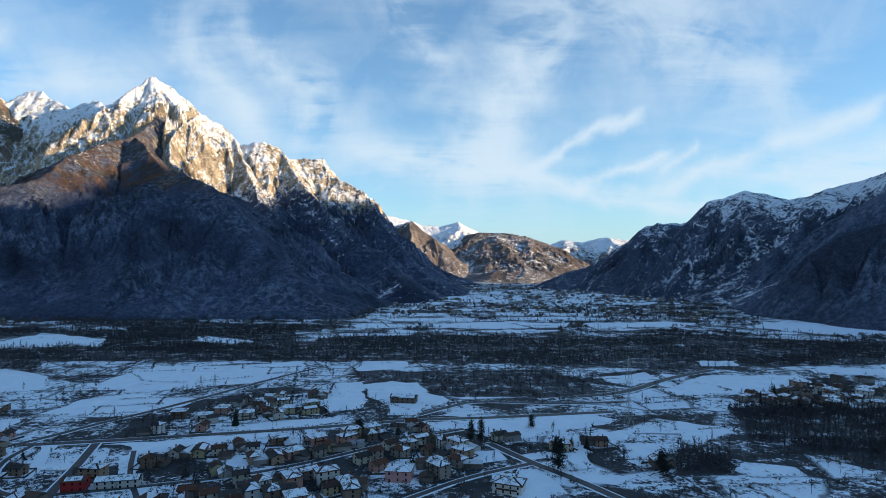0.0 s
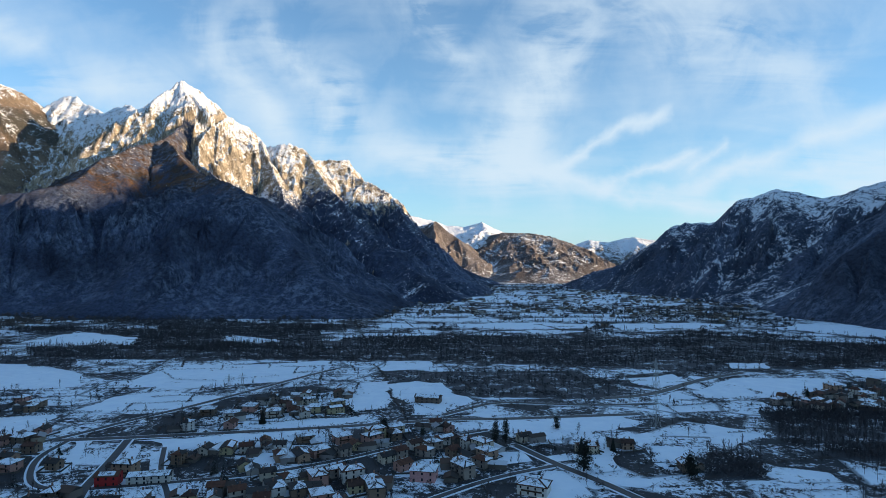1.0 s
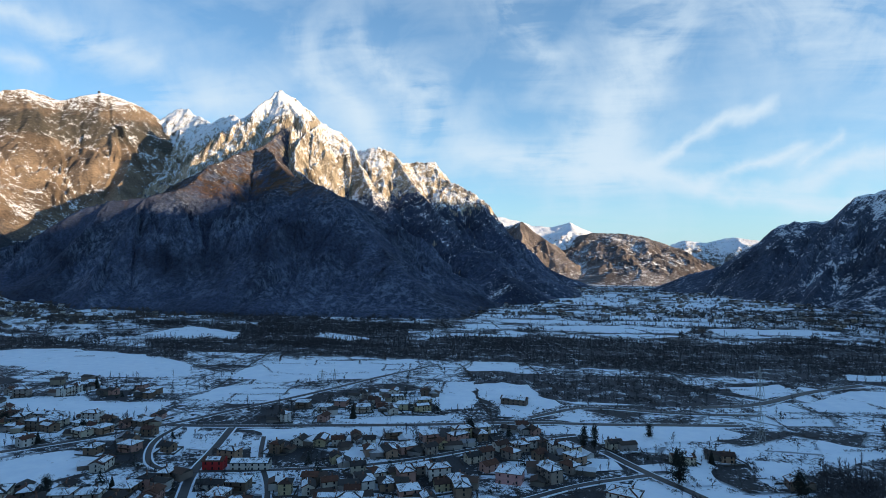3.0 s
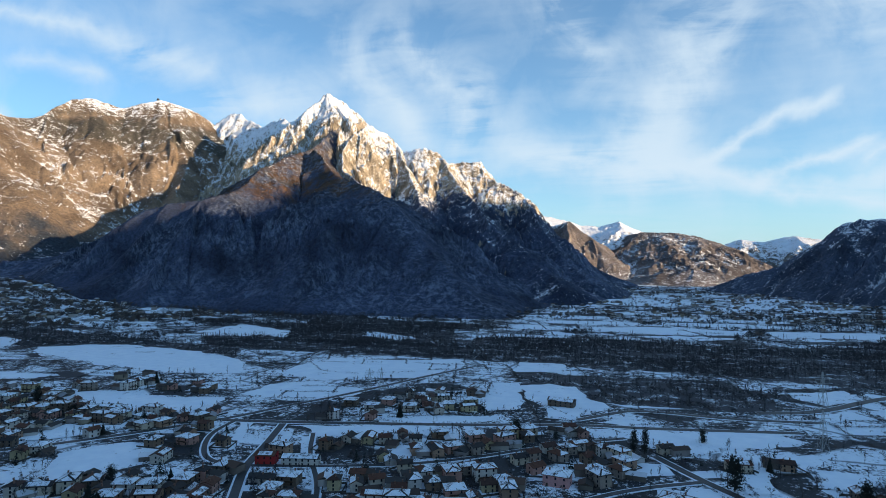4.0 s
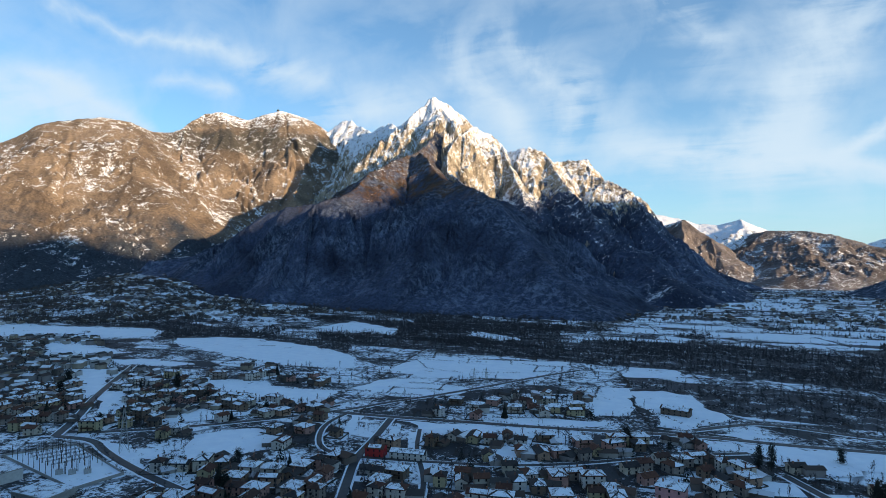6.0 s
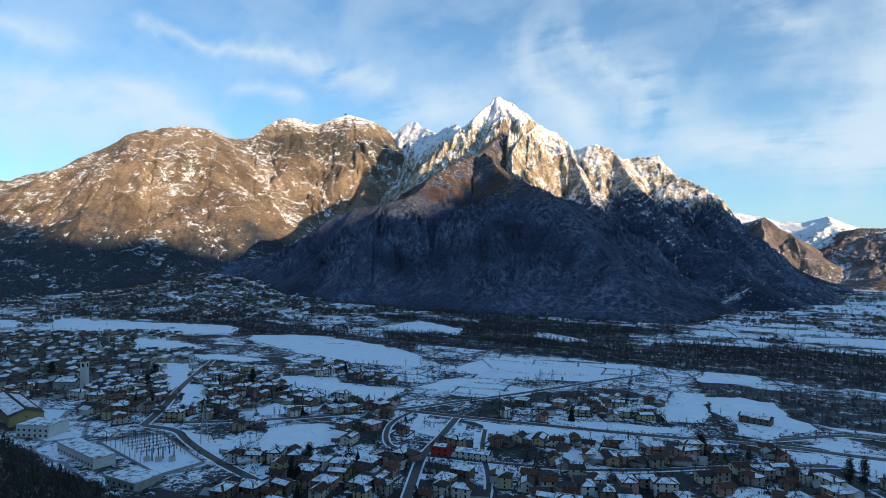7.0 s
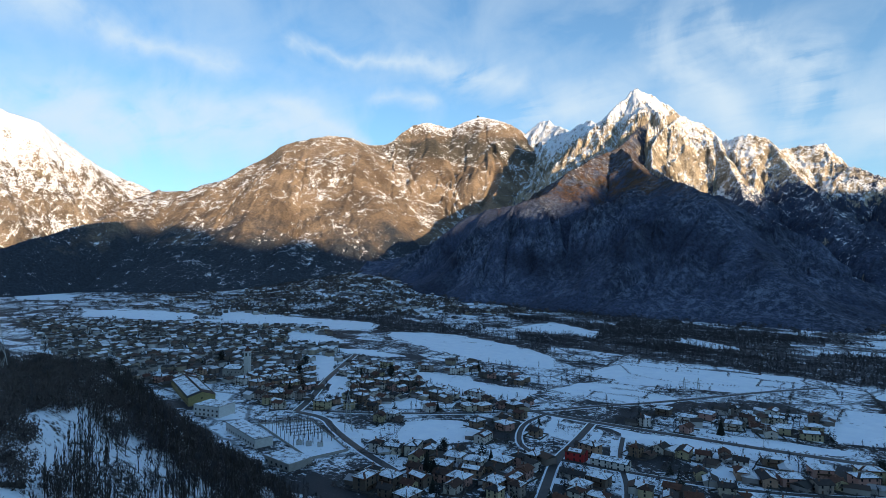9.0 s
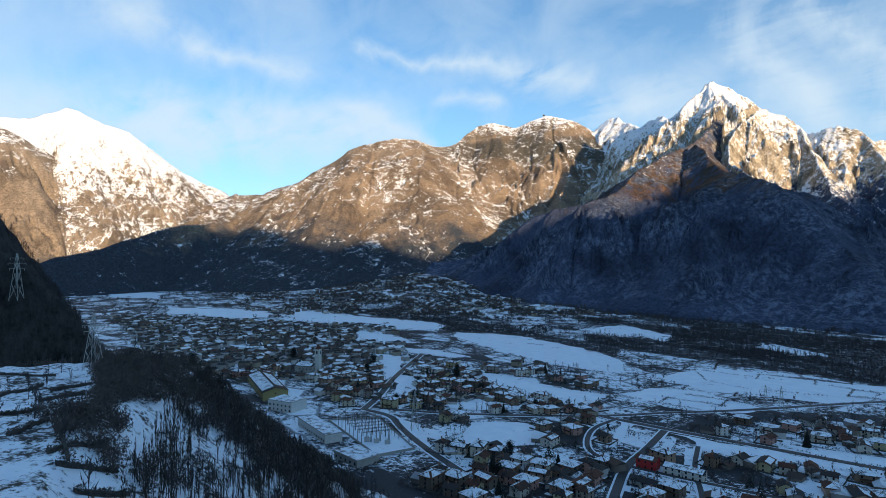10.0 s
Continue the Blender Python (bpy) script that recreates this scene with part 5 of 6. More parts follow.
# houses that stand out
stand(house("house", "long low house with a bright red wall", 14, 10, 7, 20, (0.2, 0), plain("red paint", (0.36, 0.03, 0.03), 0.2)), -236, 372, 12, 9)
stand(house("house", "long pale house with a snowy roof beside the red one", 27, 9, 5.5, 20, (0.9, 0.9), plain("cream plaster", (0.50, 0.48, 0.44), 0.12)), -211, 377, 12, 15)
stand(house("house", "pink plastered house with a snowy roof", 17, 13, 7.5, 20, (1, 1), plain("pink plaster", (0.48, 0.25, 0.24), 0.15), hip=True, floors=2, chimneys=2), -29, 391, -8, 13)
stand(house("house", "white villa with a dark snow-edged roof beside a meadow", 19, 14, 6.5, 18, (0.7, 0.7), plain("white plaster", (0.62, 0.60, 0.56), 0.12), hip=True, chimneys=2, balcony=True), 43, 372, -20, 15)
stand(house("barn", "low stone farmhouse alone in a snowy meadow", 26, 12, 6, 20, (0.8, 0.2)), -40, 597, -10, 18)

# works, substation and church at the foot of the slope
M_OCHRE = plain("ochre plaster", (0.26, 0.22, 0.10), 0.2)
M_WHITE_WALL = plain("pale plaster", (0.52, 0.52, 0.50), 0.15)
stand(house("factory_hall", "long ochre factory hall with a partly snowy roof", 105, 26, 9, 18, (0.75, 0.3), M_OCHRE, chimneys=0), -640, 247, -11, 54)
stand(flat_building("works_building", "pale two-storey works building with a snowy flat roof", 30, 22, 10, M_WHITE_WALL, M_ROOF_SNOW, 6), -546, 232, 25, 18)
stand(flat_building("works_building", "long low pale works shed under snow", 62, 15, 7, M_WHITE_WALL, M_ROOF_SNOW, 12), -455, 222, -4, 32)
stand(flat_building("works_building", "low concrete substation house with a snowy roof", 30, 20, 5, M_CONCRETE, M_ROOF_SNOW, 5), -378, 215, 5, 18)


def substation():
    """A fenced yard of gantries: portals, posts with insulators, transformers."""
    a, b, c, d = (Vector(p) for p in ((-483, 245, 0), (-460, 285, 0), (-370, 262, 0), (-374, 230, 0)))
    flat_sheet("substation_yard", ragged([(p.x, p.y) for p in (a, b, c, d)], 10, 0.4), 0.55, M_SNOW, "snowy fenced substation yard", "yard")
    for k, (p, q) in enumerate(((a, b), (b, c), (c, d), (d, a))):
        fence = new("yard_wall")
        ridge = bmesh.new()
        run = (q - p).length
        box(ridge, 0, -0.15, -0.3, run, 0.15, 2.0)
        part("wall", ridge, M_CONCRETE, fence)
        fence.matrix_basis = pose(p.x, p.y, 0.0, 0, 0, math.degrees(math.atan2(q.y - p.y, q.x - p.x)))
        tagged(fence, "low concrete wall round the substation", "wall", "substation walls")
    TAKEN.append((-422, 255, 62))
    model = new("gantry")
    for s in (-4, 4):
        part("post", bar(bmesh.new(), (s, 0, 0), (s, 0, 9), 0.22, 6, 0.14), M_BARK, model)
    beam = bmesh.new()
    bar(beam, (-4, 0, 8.2), (4, 0, 8.2), 0.16)
    bar(beam, (-4, 0, 8.8), (4, 0, 8.8), 0.12)
    part("beam", beam, M_BARK, model)
    for s in (-2, 0, 2):
        part("insulator", bar(bmesh.new(), (s, 0, 8.2), (s, 0, 6.8), 0.13, 6), M_BRICK, model)
    tagged(model, "dark steel gantry with hanging insulators in the yard", "gantry", "substation gantries")
    first = True
    for i in range(8):
        for j in range(4):
            u, v = 0.07 + 0.088 * i, 0.16 + 0.21 * j
            p = (a * (1 - u) + d * u) * (1 - v) + (b * (1 - u) + c * u) * v
            where = pose(p.x, p.y, 0.55, 0, 0, 62)
            if first:
                model.matrix_basis, first = where, False
            else:
                copy_thing(model, where)
    unit = new("transformer")
    part("tank", box(bmesh.new(), -2.2, -1.4, 0, 2.2, 1.4, 3.0), M_STEEL, unit)
    for s in (-1.2, 0, 1.2):
        part("bushing", bar(bmesh.new(), (s, 0, 3.0), (s, 0, 4.6), 0.2, 6, 0.1), M_BRICK, unit)
    tagged(unit, "grey transformer in the substation yard", "transformer", "transformers")
    for k, (u, v) in enumerate(((0.72, 0.35), (0.78, 0.55), (0.66, 0.2))):
        p = (a * (1 - u) + d * u) * (1 - v) + (b * (1 - u) + c * u) * v
        (unit if k == 0 else copy_thing(unit, Matrix())).matrix_basis = pose(p.x, p.y, 0.55, 0, 0, 62)


substation()
church = house("church", "stone church with a tall square bell tower", 26, 13, 9, 26, (0.7, 0.4), M_CONCRETE, chimneys=0, floors=1)
tower = bmesh.new()
box(tower, -3.2, -3.2, -0.4, 3.2, 3.2, 30)
box(tower, -3.6, -3.6, 30, 3.6, 3.6, 30.6)
tower = part("tower", tower, M_WHITE_WALL, church)
tower.matrix_basis = pose(16.5, 3, 0)
bm = bmesh.new()
bar(bm, (0, 0, 30.6), (0, 0, 37), 4.4, 4, 0.2)
part("spire", bm, M_ROOF, tower)
for s in range(4):
    part("belfry_opening", box(bmesh.new(), -1.1, -3.3, 24.5, 1.1, -3.15, 28.5), M_GLASS, tower).matrix_basis = pose(0, 0, 0, 0, 0, 90 * s)
tagged(church, category="church", group="churches")
stand(church, -708, 326, 32, 24)

# power pylons
near_pylon = pylon("pylon", "grey lattice power pylon on the snowy terrace", 28, 7)
for k, (x, y, tall, turn) in enumerate(((167, 518, 31, 20), (213, 661, 37, 20), (-411, 291, 34, 60), (-258, 616, 23, 10), (-244, 618, 24, 10), (-149, 512, 19, 15), (-509, 295, 18, 60))):
    stand(pylon("pylon", "grey lattice power pylon on the valley floor", tall, tall * 0.2), x, y, turn, 6)
for thing, b, slope, d, turn in ((near_pylon, 83.15, 0.167, 300, 50), (pylon("pylon", "pale lattice power pylon on the wooded cliff", 36, 7), 88.45, 0.073, 400, 50)):
    p = place(b, d)
    while d < 620 and float(hillside_height(np.array(p.x), np.array(p.y))) < EYE - slope * d:
        d += 4
        p = place(b, d)
    thing.matrix_basis = pose(p.x, p.y, float(hillside_height(np.array(p.x), np.array(p.y))) - 0.3, 0, 0, turn)

# snowy lawns between the hedges
lawn_v, lawn_f = [], []
for share, outline in TOWNS[:17]:
    x, y = fill(outline, 24, rng, 0.38)
    keep = (road_gap(x, y) > 10) & ~in_field(x, y) & (hillside_height(x, y) < -6)
    for px, py in zip(x[keep], y[keep]):
        a, w, h, n = 0.25 + rng.normal(0, 0.25), rng.uniform(5, 12), rng.uniform(4, 9), len(lawn_v)
        for sx, sy in ((-1, -1), (1, -1), (1, 1), (-1, 1)):
            u, v = sx * w + rng.uniform(-1.5, 1.5), sy * h + rng.uniform(-1.5, 1.5)
            lawn_v.append((px + u * math.cos(a) - v * math.sin(a), py + u * math.sin(a) + v * math.cos(a), 0.06 + 0.0006 * (n // 4 % 150)))
        lawn_f.append((n, n + 1, n + 2, n + 3))
tagged(new("snowy_lawns", mesh_from("snowy_lawns", np.array(lawn_v), np.array(lawn_f), M_SNOW)), "snow-covered lawns and yards between the houses", "lawns", kind="stuff")

# ordinary houses, in eight kinds
MODELS = []
for k, (long, deep, eaves, pitch, snow, floors) in enumerate(((12, 9, 6.0, 22, (0.8, 0), 2), (10, 9, 6.0, 20, (0, 0), 2), (15, 10, 8.6, 20, (0.5, 0.9), 3), (11, 8, 5.4, 26, (0, 0.6), 2), (13, 11, 6.2, 18, (1, 1), 2), (9, 7.5, 5.4, 28, (0, 0), 2), (16, 9, 5.8, 20, (0.4, 0), 2), (8.5, 8, 7.5, 24, (0, 0.9), 3))):
    word = ("two-storey", "three-storey")[floors - 2]
    state = "snowy" if snow[0] + snow[1] > 1.2 else "partly snowy" if snow[0] + snow[1] > 0.5 else "dark tiled"
    MODELS.append(house("house", "%s plastered house with a %s %s roof" % (word, state, "hipped" if k in (0, 2, 4, 7) else "gabled"), long, deep, eaves, pitch, snow, hip=k in (0, 2, 4, 7), floors=floors, chimneys=1 + k % 2, balcony=k in (2, 4)))

spots = []
for share, outline in TOWNS:
    x, y = fill(outline, 15.5, rng, min(1, share * 1.05))
    keep = (road_gap(x, y) > 6.5) & ~in_field(x, y) & (hillside_height(x, y) < -6)
    spots += list(zip(x[keep], y[keep]))
spots = [s for s in spots if all(math.hypot(s[0] - a, s[1] - b) > r + 7 for a, b, r in TAKEN)]
chosen = []
for s in sorted(spots, key=lambda p: math.hypot(*p)):
    if all(math.hypot(s[0] - c[0], s[1] - c[1]) > 12.8 for c in chosen[-160:]):
        chosen.append(s)
NEAR_HOUSES, FAR_HOUSES = chosen[:270], chosen[270:]
for k, (x, y) in enumerate(NEAR_HOUSES):
    lay = 14 + 40 * soft_noise(np.array(x / 170), np.array(y / 170), 3) + (90 if rng.random() < 0.4 else 0) + rng.normal(0, 5)
    where = pose(x, y, 0, 0, 0, float(lay))
    if k < len(MODELS):
        MODELS[k].matrix_basis = where
    else:
        copy_thing(MODELS[rng.integers(len(MODELS))], where)


def plain_house(rng):
    l, d, e = rng.uniform(4.2, 7), rng.uniform(3.6, 5.2), rng.uniform(5, 8)
    r = d * 0.4
    walls = (np.array([(sx * l, sy * d, z) for z in (-0.5, e) for sx, sy in ((-1, -1), (1, -1), (1, 1), (-1, 1))]), np.array([(0, 1, 5, 4), (1, 2, 6, 5), (2, 3, 7, 6), (3, 0, 4, 7)]))
    o = 0.6
    ridge, eave = [(-l - o, 0, e + r + 0.3), (l + o, 0, e + r + 0.3)], [[(-l - o, s * (d + o), e - 0.1), (l + o, s * (d + o), e - 0.1)] for s in (-1, 1)]
    v, f = [], []
    for s, (a, b) in zip((-1, 1), eave):
        n = len(v)
        v += [ridge[0], ridge[1], b, a]
        f.append((n, n + 1, n + 2, n + 3) if s > 0 else (n + 3, n + 2, n + 1, n))
    n = len(v)
    for x in (-l, l):
        v += [(x, -d, e), (x, d, e), (x, 0, e + r), (x, 0, e + r)]
        f.append((n, n + 1, n + 2, n + 3))
        n += 4
    return walls, (np.array(v, float), np.array(f))


def far_houses(name, places, seed, label):
    rng2 = random.Random(seed)
    walls, roofs = [[], [], 0], [[], [], 0]
    for x, y, z in places:
        a = rng2.choice((0, 1.57)) + rng2.gauss(0.25, 0.3)
        c, s = math.cos(a), math.sin(a)
        for (v, f), store in zip(plain_house(rng2), (walls, roofs)):
            store[0].append(np.stack([v[:, 0] * c - v[:, 1] * s + x, v[:, 0] * s + v[:, 1] * c + y, v[:, 2] + z], 1))
            store[1].append(f + store[2])
            store[2] += len(v)
    for nm, store, stuff in (("walls", walls, M_STUFF_WALL), ("roofs", roofs, M_STUFF_ROOF)):
        made = new(name + "_" + nm, mesh_from(name, np.concatenate(store[0]), np.concatenate(store[1]), stuff))
        tagged(made, label + (" plastered walls" if nm == "walls" else " snowy and tiled roofs"), "houses", kind="stuff")


far_places = [(x, y, 0.0) for x, y in FAR_HOUSES]
far_houses("distant_houses", far_places, 8, "distant town houses,")
village = []
while len(village) < 460:
    b, d = rng.normal(53, 9), rng.uniform(1500, 2620)
    if abs(b - 52) < 19 and soft_noise(np.array(b / 3.0), np.array(d / 160), 71) > -0.15:
        p = place(b, d)
        village.append((p.x, p.y, float(ground_height(np.array(p.x), np.array(p.y)))))
while len(village) < 960:
    b, d = rng.uniform(-26, 9), rng.uniform(1500, 3000)
    if soft_noise(np.array(b / 2.2), np.array(d / 130), 72) > 0.22:
        p = place(b, d)
        village.append((p.x, p.y, float(ground_height(np.array(p.x), np.array(p.y)))))
far_houses("village_houses", village, 9, "village houses far across the valley,")
# ---- trees, hedges, woods ----
tree_rng = random.Random(12)
TWIG = [twig_tree(tree_rng, 10, 2.8, 15) for _ in range(8)]
FIR = [needle_cone(tree_rng, 12, 2.6, 9, 8) for _ in range(5)]
BUSH = [bush(tree_rng, 2.2, 1.8, 16, 0.26) for _ in range(6)]
FAR_CLUMP = [bush(tree_rng, 7.5, 4.5, 26, 0.22) for _ in range(6)]


def level_all(x, y):
    return np.maximum(np.maximum(ground_height(x, y), hillside_height(x, y)), 0)


# gardens, meadow edges and lanes between the houses
open_spots = []
for share, outline in TOWNS:
    x, y = fill(outline, 8.5, rng, 0.55)
    keep = (road_gap(x, y) > 2.5) & ~in_field(x, y) & (hillside_height(x, y) < -6)
    open_spots += list(zip(x[keep], y[keep]))
house_places = np.array(chosen)
garden = [(x, y) for x, y in open_spots if np.min(np.hypot(house_places[:, 0] - x, house_places[:, 1] - y)) > 7.5 and all(math.hypot(x - a, y - b) > r for a, b, r in TAKEN)]
loose = []
bx, by = rng.uniform(-78, 42, 8000), np.sqrt(rng.uniform(330.0 ** 2, 1450.0 ** 2, 8000))
lx, ly = np.sin(np.radians(-bx)) * by, np.cos(np.radians(-bx)) * by
keep = (road_gap(lx, ly) > 2.5) & ~in_field(lx, ly) & (hillside_height(lx, ly) < -6) & (soft_noise(lx / 90, ly / 90, 31) > -0.1)
loose = [(x, y) for x, y in zip(lx[keep], ly[keep]) if all(math.hypot(x - a, y - b) > r for a, b, r in TAKEN)]
garden.sort(key=lambda p: math.hypot(*p))

BARE = [bare_tree("leafless broad tree with brown twigs", t, s) for t, s in ((9, 1), (12, 2), (7, 3), (10, 5))]
CONIFERS = [conifer("dark green conifer among the houses", t, w, s) for t, w, s in ((14, 3.2, 1), (10, 2.2, 2))]
CONIFERS.append(broad_tree("dark evergreen tree among the houses", 13, 5.0, 3))
single, used = [s for s in garden[::4]][:190], set()
for k, (x, y) in enumerate(single):
    model = CONIFERS[(k // 9) % 3] if k % 9 == 0 else BARE[k % 4]
    where = pose(x, y, 0, 0, 0, rng.uniform(0, 360))
    if model.name in used:
        copy_thing(model, where)
    else:
        used.add(model.name)
        model.matrix_basis = where
big = copy_thing(CONIFERS[2], pose(82, 410, 0, 0, 0, 40))
big.scale = (1.5, 1.5, 1.7)
tagged(big, "tall broad dark conifer standing alone by a lane")

for x, y, size, label in ((152, 399, 1.2, "big dark conifer beside a farmhouse"), (23, 469, 0.75, "slim dark conifer beside the lane"), (31, 469, 0.8, "slim dark conifer beside the lane"), (78, 509, 0.8, "round dark evergreen tree in a snowy meadow"), (-388, 419, 0.9, "broad dark conifer between the houses"), (-683, 413, 1.2, "broad dark conifer between the houses"), (-790, 345, 1.3, "broad dark conifer near the church"), (-833, 217, 1.4, "broad dark conifer above the works"), (-718, 205, 1.2, "broad dark conifer above the works"), (-639, 378, 1.1, "broad dark conifer near the church")):
    tree = copy_thing(CONIFERS[2], pose(x, y, 0, 0, 0, x))
    tree.scale = (size, size, size * (1.9 if "slim" in label else 1.15))
    tagged(tree, label)

rest = [p for p in garden if p not in set(single)]
kinds = rng.random(len(rest))
scatter("garden_trees", TWIG, [(x, y, 0, rng.uniform(0.5, 1.1)) for (x, y), q in zip(rest, kinds) if q < 0.55], M_TWIG, "bare garden trees among the houses", "trees")
scatter("garden_conifers", FIR, [(x, y, 0, rng.uniform(0.4, 1.2)) for (x, y), q in zip(rest, kinds) if 0.55 <= q < 0.72], M_NEEDLE, "dark conifers in the gardens", "trees")
scatter("garden_shrubs", BUSH, [(x, y, 0, rng.uniform(0.5, 1.6)) for (x, y), q in zip(rest, kinds) if q >= 0.72], M_NEEDLE, "dark evergreen shrubs and hedges", "shrubs")
scatter("meadow_shrubs", BUSH, [(x, y, 0, rng.uniform(0.6, 1.9)) for x, y in loose[::2]], M_TWIG, "dark bare shrubs on the valley floor", "shrubs")
scatter("meadow_trees", TWIG, [(x, y, 0, rng.uniform(0.5, 1.15)) for x, y in loose[1::2]], M_TWIG, "bare trees scattered over the valley floor", "trees")

# hedges along the meadows
hedge = []
for k, outline in enumerate(SNOW_FIELDS):
    edge = ragged(outline, 4.0, 1.5, k)
    pick = soft_noise(edge[:, 0] / 60, edge[:, 1] / 60, 44) > -0.1
    hedge += [(x, y, 0.0, rng.uniform(0.35, 1.0)) for (x, y), q in zip(edge, pick) if q and rng.random() < 0.75 and math.hypot(x, y) < 1700]
scatter("hedge", BUSH, hedge, M_TWIG, "low dark hedges along the snowy meadows", "hedge")

# woods on the valley floor
for kind, density, outline in WOODS:
    x, y = fill(outline, 100 / math.sqrt(density), rng)
    keep = (road_gap(x, y) > 2) & ~in_field(x, y) & ((density > 130) | (soft_noise(x / 190, y / 34, 63) + 0.4 * soft_noise(x / 50, y / 16, 66) > -0.28))
    places = list(zip(x[keep], y[keep], level_all(x, y)[keep], rng.uniform(0.65, 1.25, int(keep.sum()))))
    if places:
        scatter("bare_wood", TWIG, places, M_TWIG, "leafless brown wood on the valley floor", "wood")
b, d = rng.uniform(-38, 62, 30000), rng.uniform(1150, 3100, 30000)
x, y = -np.sin(np.radians(b)) * d, np.cos(np.radians(b)) * d
belt = soft_noise(b / 5.0, d / 75, 61) + 0.35 * soft_noise(b / 1.3, d / 30, 62) > np.where(b > 10, 0.12, 0.25)
keep = np.flatnonzero(belt & ~in_field(x, y))[:5200]
fan_b, fan_d = rng.normal(53, 12, 14000), rng.uniform(1480, 2700, 14000)
fan_x, fan_y = -np.sin(np.radians(fan_b)) * fan_d, np.cos(np.radians(fan_b)) * fan_d
fan_keep = np.flatnonzero((soft_noise(fan_b / 3.2, fan_d / 110, 64) + 0.5 * soft_noise(fan_b / 1.1, fan_d / 45, 65) > 0.0) & ~in_field(fan_x, fan_y) & (fan_b > 24) & (fan_b < 86))
scatter("fan_woods", FAR_CLUMP, list(zip(fan_x[fan_keep], fan_y[fan_keep], level_all(fan_x, fan_y)[fan_keep], rng.uniform(0.5, 1.3, len(fan_keep)))), M_THICKET, "dark bare woods on the fan below the mountains", "wood")
scatter("tree_belts", FAR_CLUMP, list(zip(x[keep], y[keep], level_all(x, y)[keep], rng.uniform(0.5, 1.2, len(keep)))), M_TWIG, "dark belts of bare trees across the valley", "wood")
b, d = rng.uniform(-30, 9, 6000), rng.uniform(1450, 3300, 6000)
x, y = -np.sin(np.radians(b)) * d, np.cos(np.radians(b)) * d
keep = np.flatnonzero((soft_noise(b / 1.6, d / 60, 67) + 0.6 * soft_noise(b / 0.5, d / 25, 68) > 0.02))[:3800]
scatter("plain_trees", FAR_CLUMP, list(zip(x[keep], y[keep], level_all(x, y)[keep], rng.uniform(0.25, 1.0, len(keep)))), M_TWIG, "single dark trees on the snowy plain", "trees")

# the near hillside
x, y = rng.uniform(-480, -90, 5000), rng.uniform(-60, 230, 5000)
z, shelf = hillside_height(x, y), crest_height(x, y, SHELF, 1.0, 46)[0]
keep = np.flatnonzero((z > 1) & (np.hypot(x, y) > 85) & (rng.random(5000) < np.where(shelf > 80, 0.10, 1.0)))[:1100]
hill_spots = list(zip(x[keep], y[keep], z[keep]))
for k, (x, y, z) in enumerate(hill_spots[:170]):
    copy_thing(BARE[k % 4], pose(x, y, z, 0, 0, rng.uniform(0, 360)))
scatter("hillside_wood", TWIG, [(x, y, z, rng.uniform(0.6, 1.2)) for x, y, z in hill_spots[170:]], M_TWIG, "bare thin trees on the near slope", "wood")
x, y = rng.uniform(-900, -250, 16000), rng.uniform(-300, 230, 16000)
c, s = crest_height(x, y, NEAR_CLIFF, 1.0)[0], crest_height(x, y, SHELF, 1.0, 46)[0]
keep = np.flatnonzero(c > np.maximum(s, -4) - 6)[:5200]
cliff_spots = list(zip(x[keep], y[keep], hillside_height(x, y)[keep], rng.uniform(0.5, 1.1, len(keep))))
scatter("cliff_wood", TWIG, cliff_spots, M_TWIG, "dark bare wood on the steep cliff", "wood")
b, d = rng.uniform(58, 92, 12000), np.sqrt(rng.uniform(130.0 ** 2, 560.0 ** 2, 12000))
x, y = -np.sin(np.radians(b)) * d, np.cos(np.radians(b)) * d
z, shelf = hillside_height(x, y), crest_height(x, y, SHELF, 1.0, 46)[0]
thick = soft_noise(x / 45, y / 45, 95) + 0.5 * soft_noise(x / 18, y / 18, 96)
foot = (d > 350 - 7 * (b - 64) + 25 * thick) & (d < 430 + 8 * (b - 60) + 30 * thick) & (b > 63) & (b < 83)
brow = (shelf > 8) & (shelf < 90) & (d > 265) & (thick > -0.12) | (shelf > 5) & (shelf < 86) & (d > 150) & (thick > 0.22) | (shelf > 88) & (thick > 0.55)
keep = np.flatnonzero((foot | brow) & (road_gap(x, y) > 3) & (np.hypot(x + 422, y - 255) > 62) & (np.hypot(x + 455, y - 222) > 36) & (np.hypot(x + 546, y - 232) > 22))[:5200]
scatter("slope_thicket", [bush(tree_rng, 6.5, 3.4, 170, 0.075) for _ in range(6)], list(zip(x[keep], y[keep], np.maximum(z, 0)[keep], rng.uniform(0.4, 1.2, len(keep)))), M_THICKET, "dark bare thicket on the near slope", "thicket")
POLES = [twig_tree(tree_rng, 10, 1.5, 5) for _ in range(6)]
b, d = rng.uniform(60, 84, 8000), np.sqrt(rng.uniform(140.0 ** 2, 390.0 ** 2, 8000))
x, y = -np.sin(np.radians(b)) * d, np.cos(np.radians(b)) * d
z, shelf = hillside_height(x, y), crest_height(x, y, SHELF, 1.0, 46)[0]
keep = np.flatnonzero((z > 0) & (shelf < 88) & (soft_noise(x / 30, y / 30, 97) > -0.35))[:2700]
scatter("slope_poles", POLES, list(zip(x[keep], y[keep], z[keep], rng.uniform(0.5, 1.1, len(keep)))), M_BARK, "thin bare stems standing close on the snowy slope", "wood")
b, d = rng.uniform(72, 104, 320), rng.uniform(104, 126, 320)
x, y = -np.sin(np.radians(b)) * d, np.cos(np.radians(b)) * d
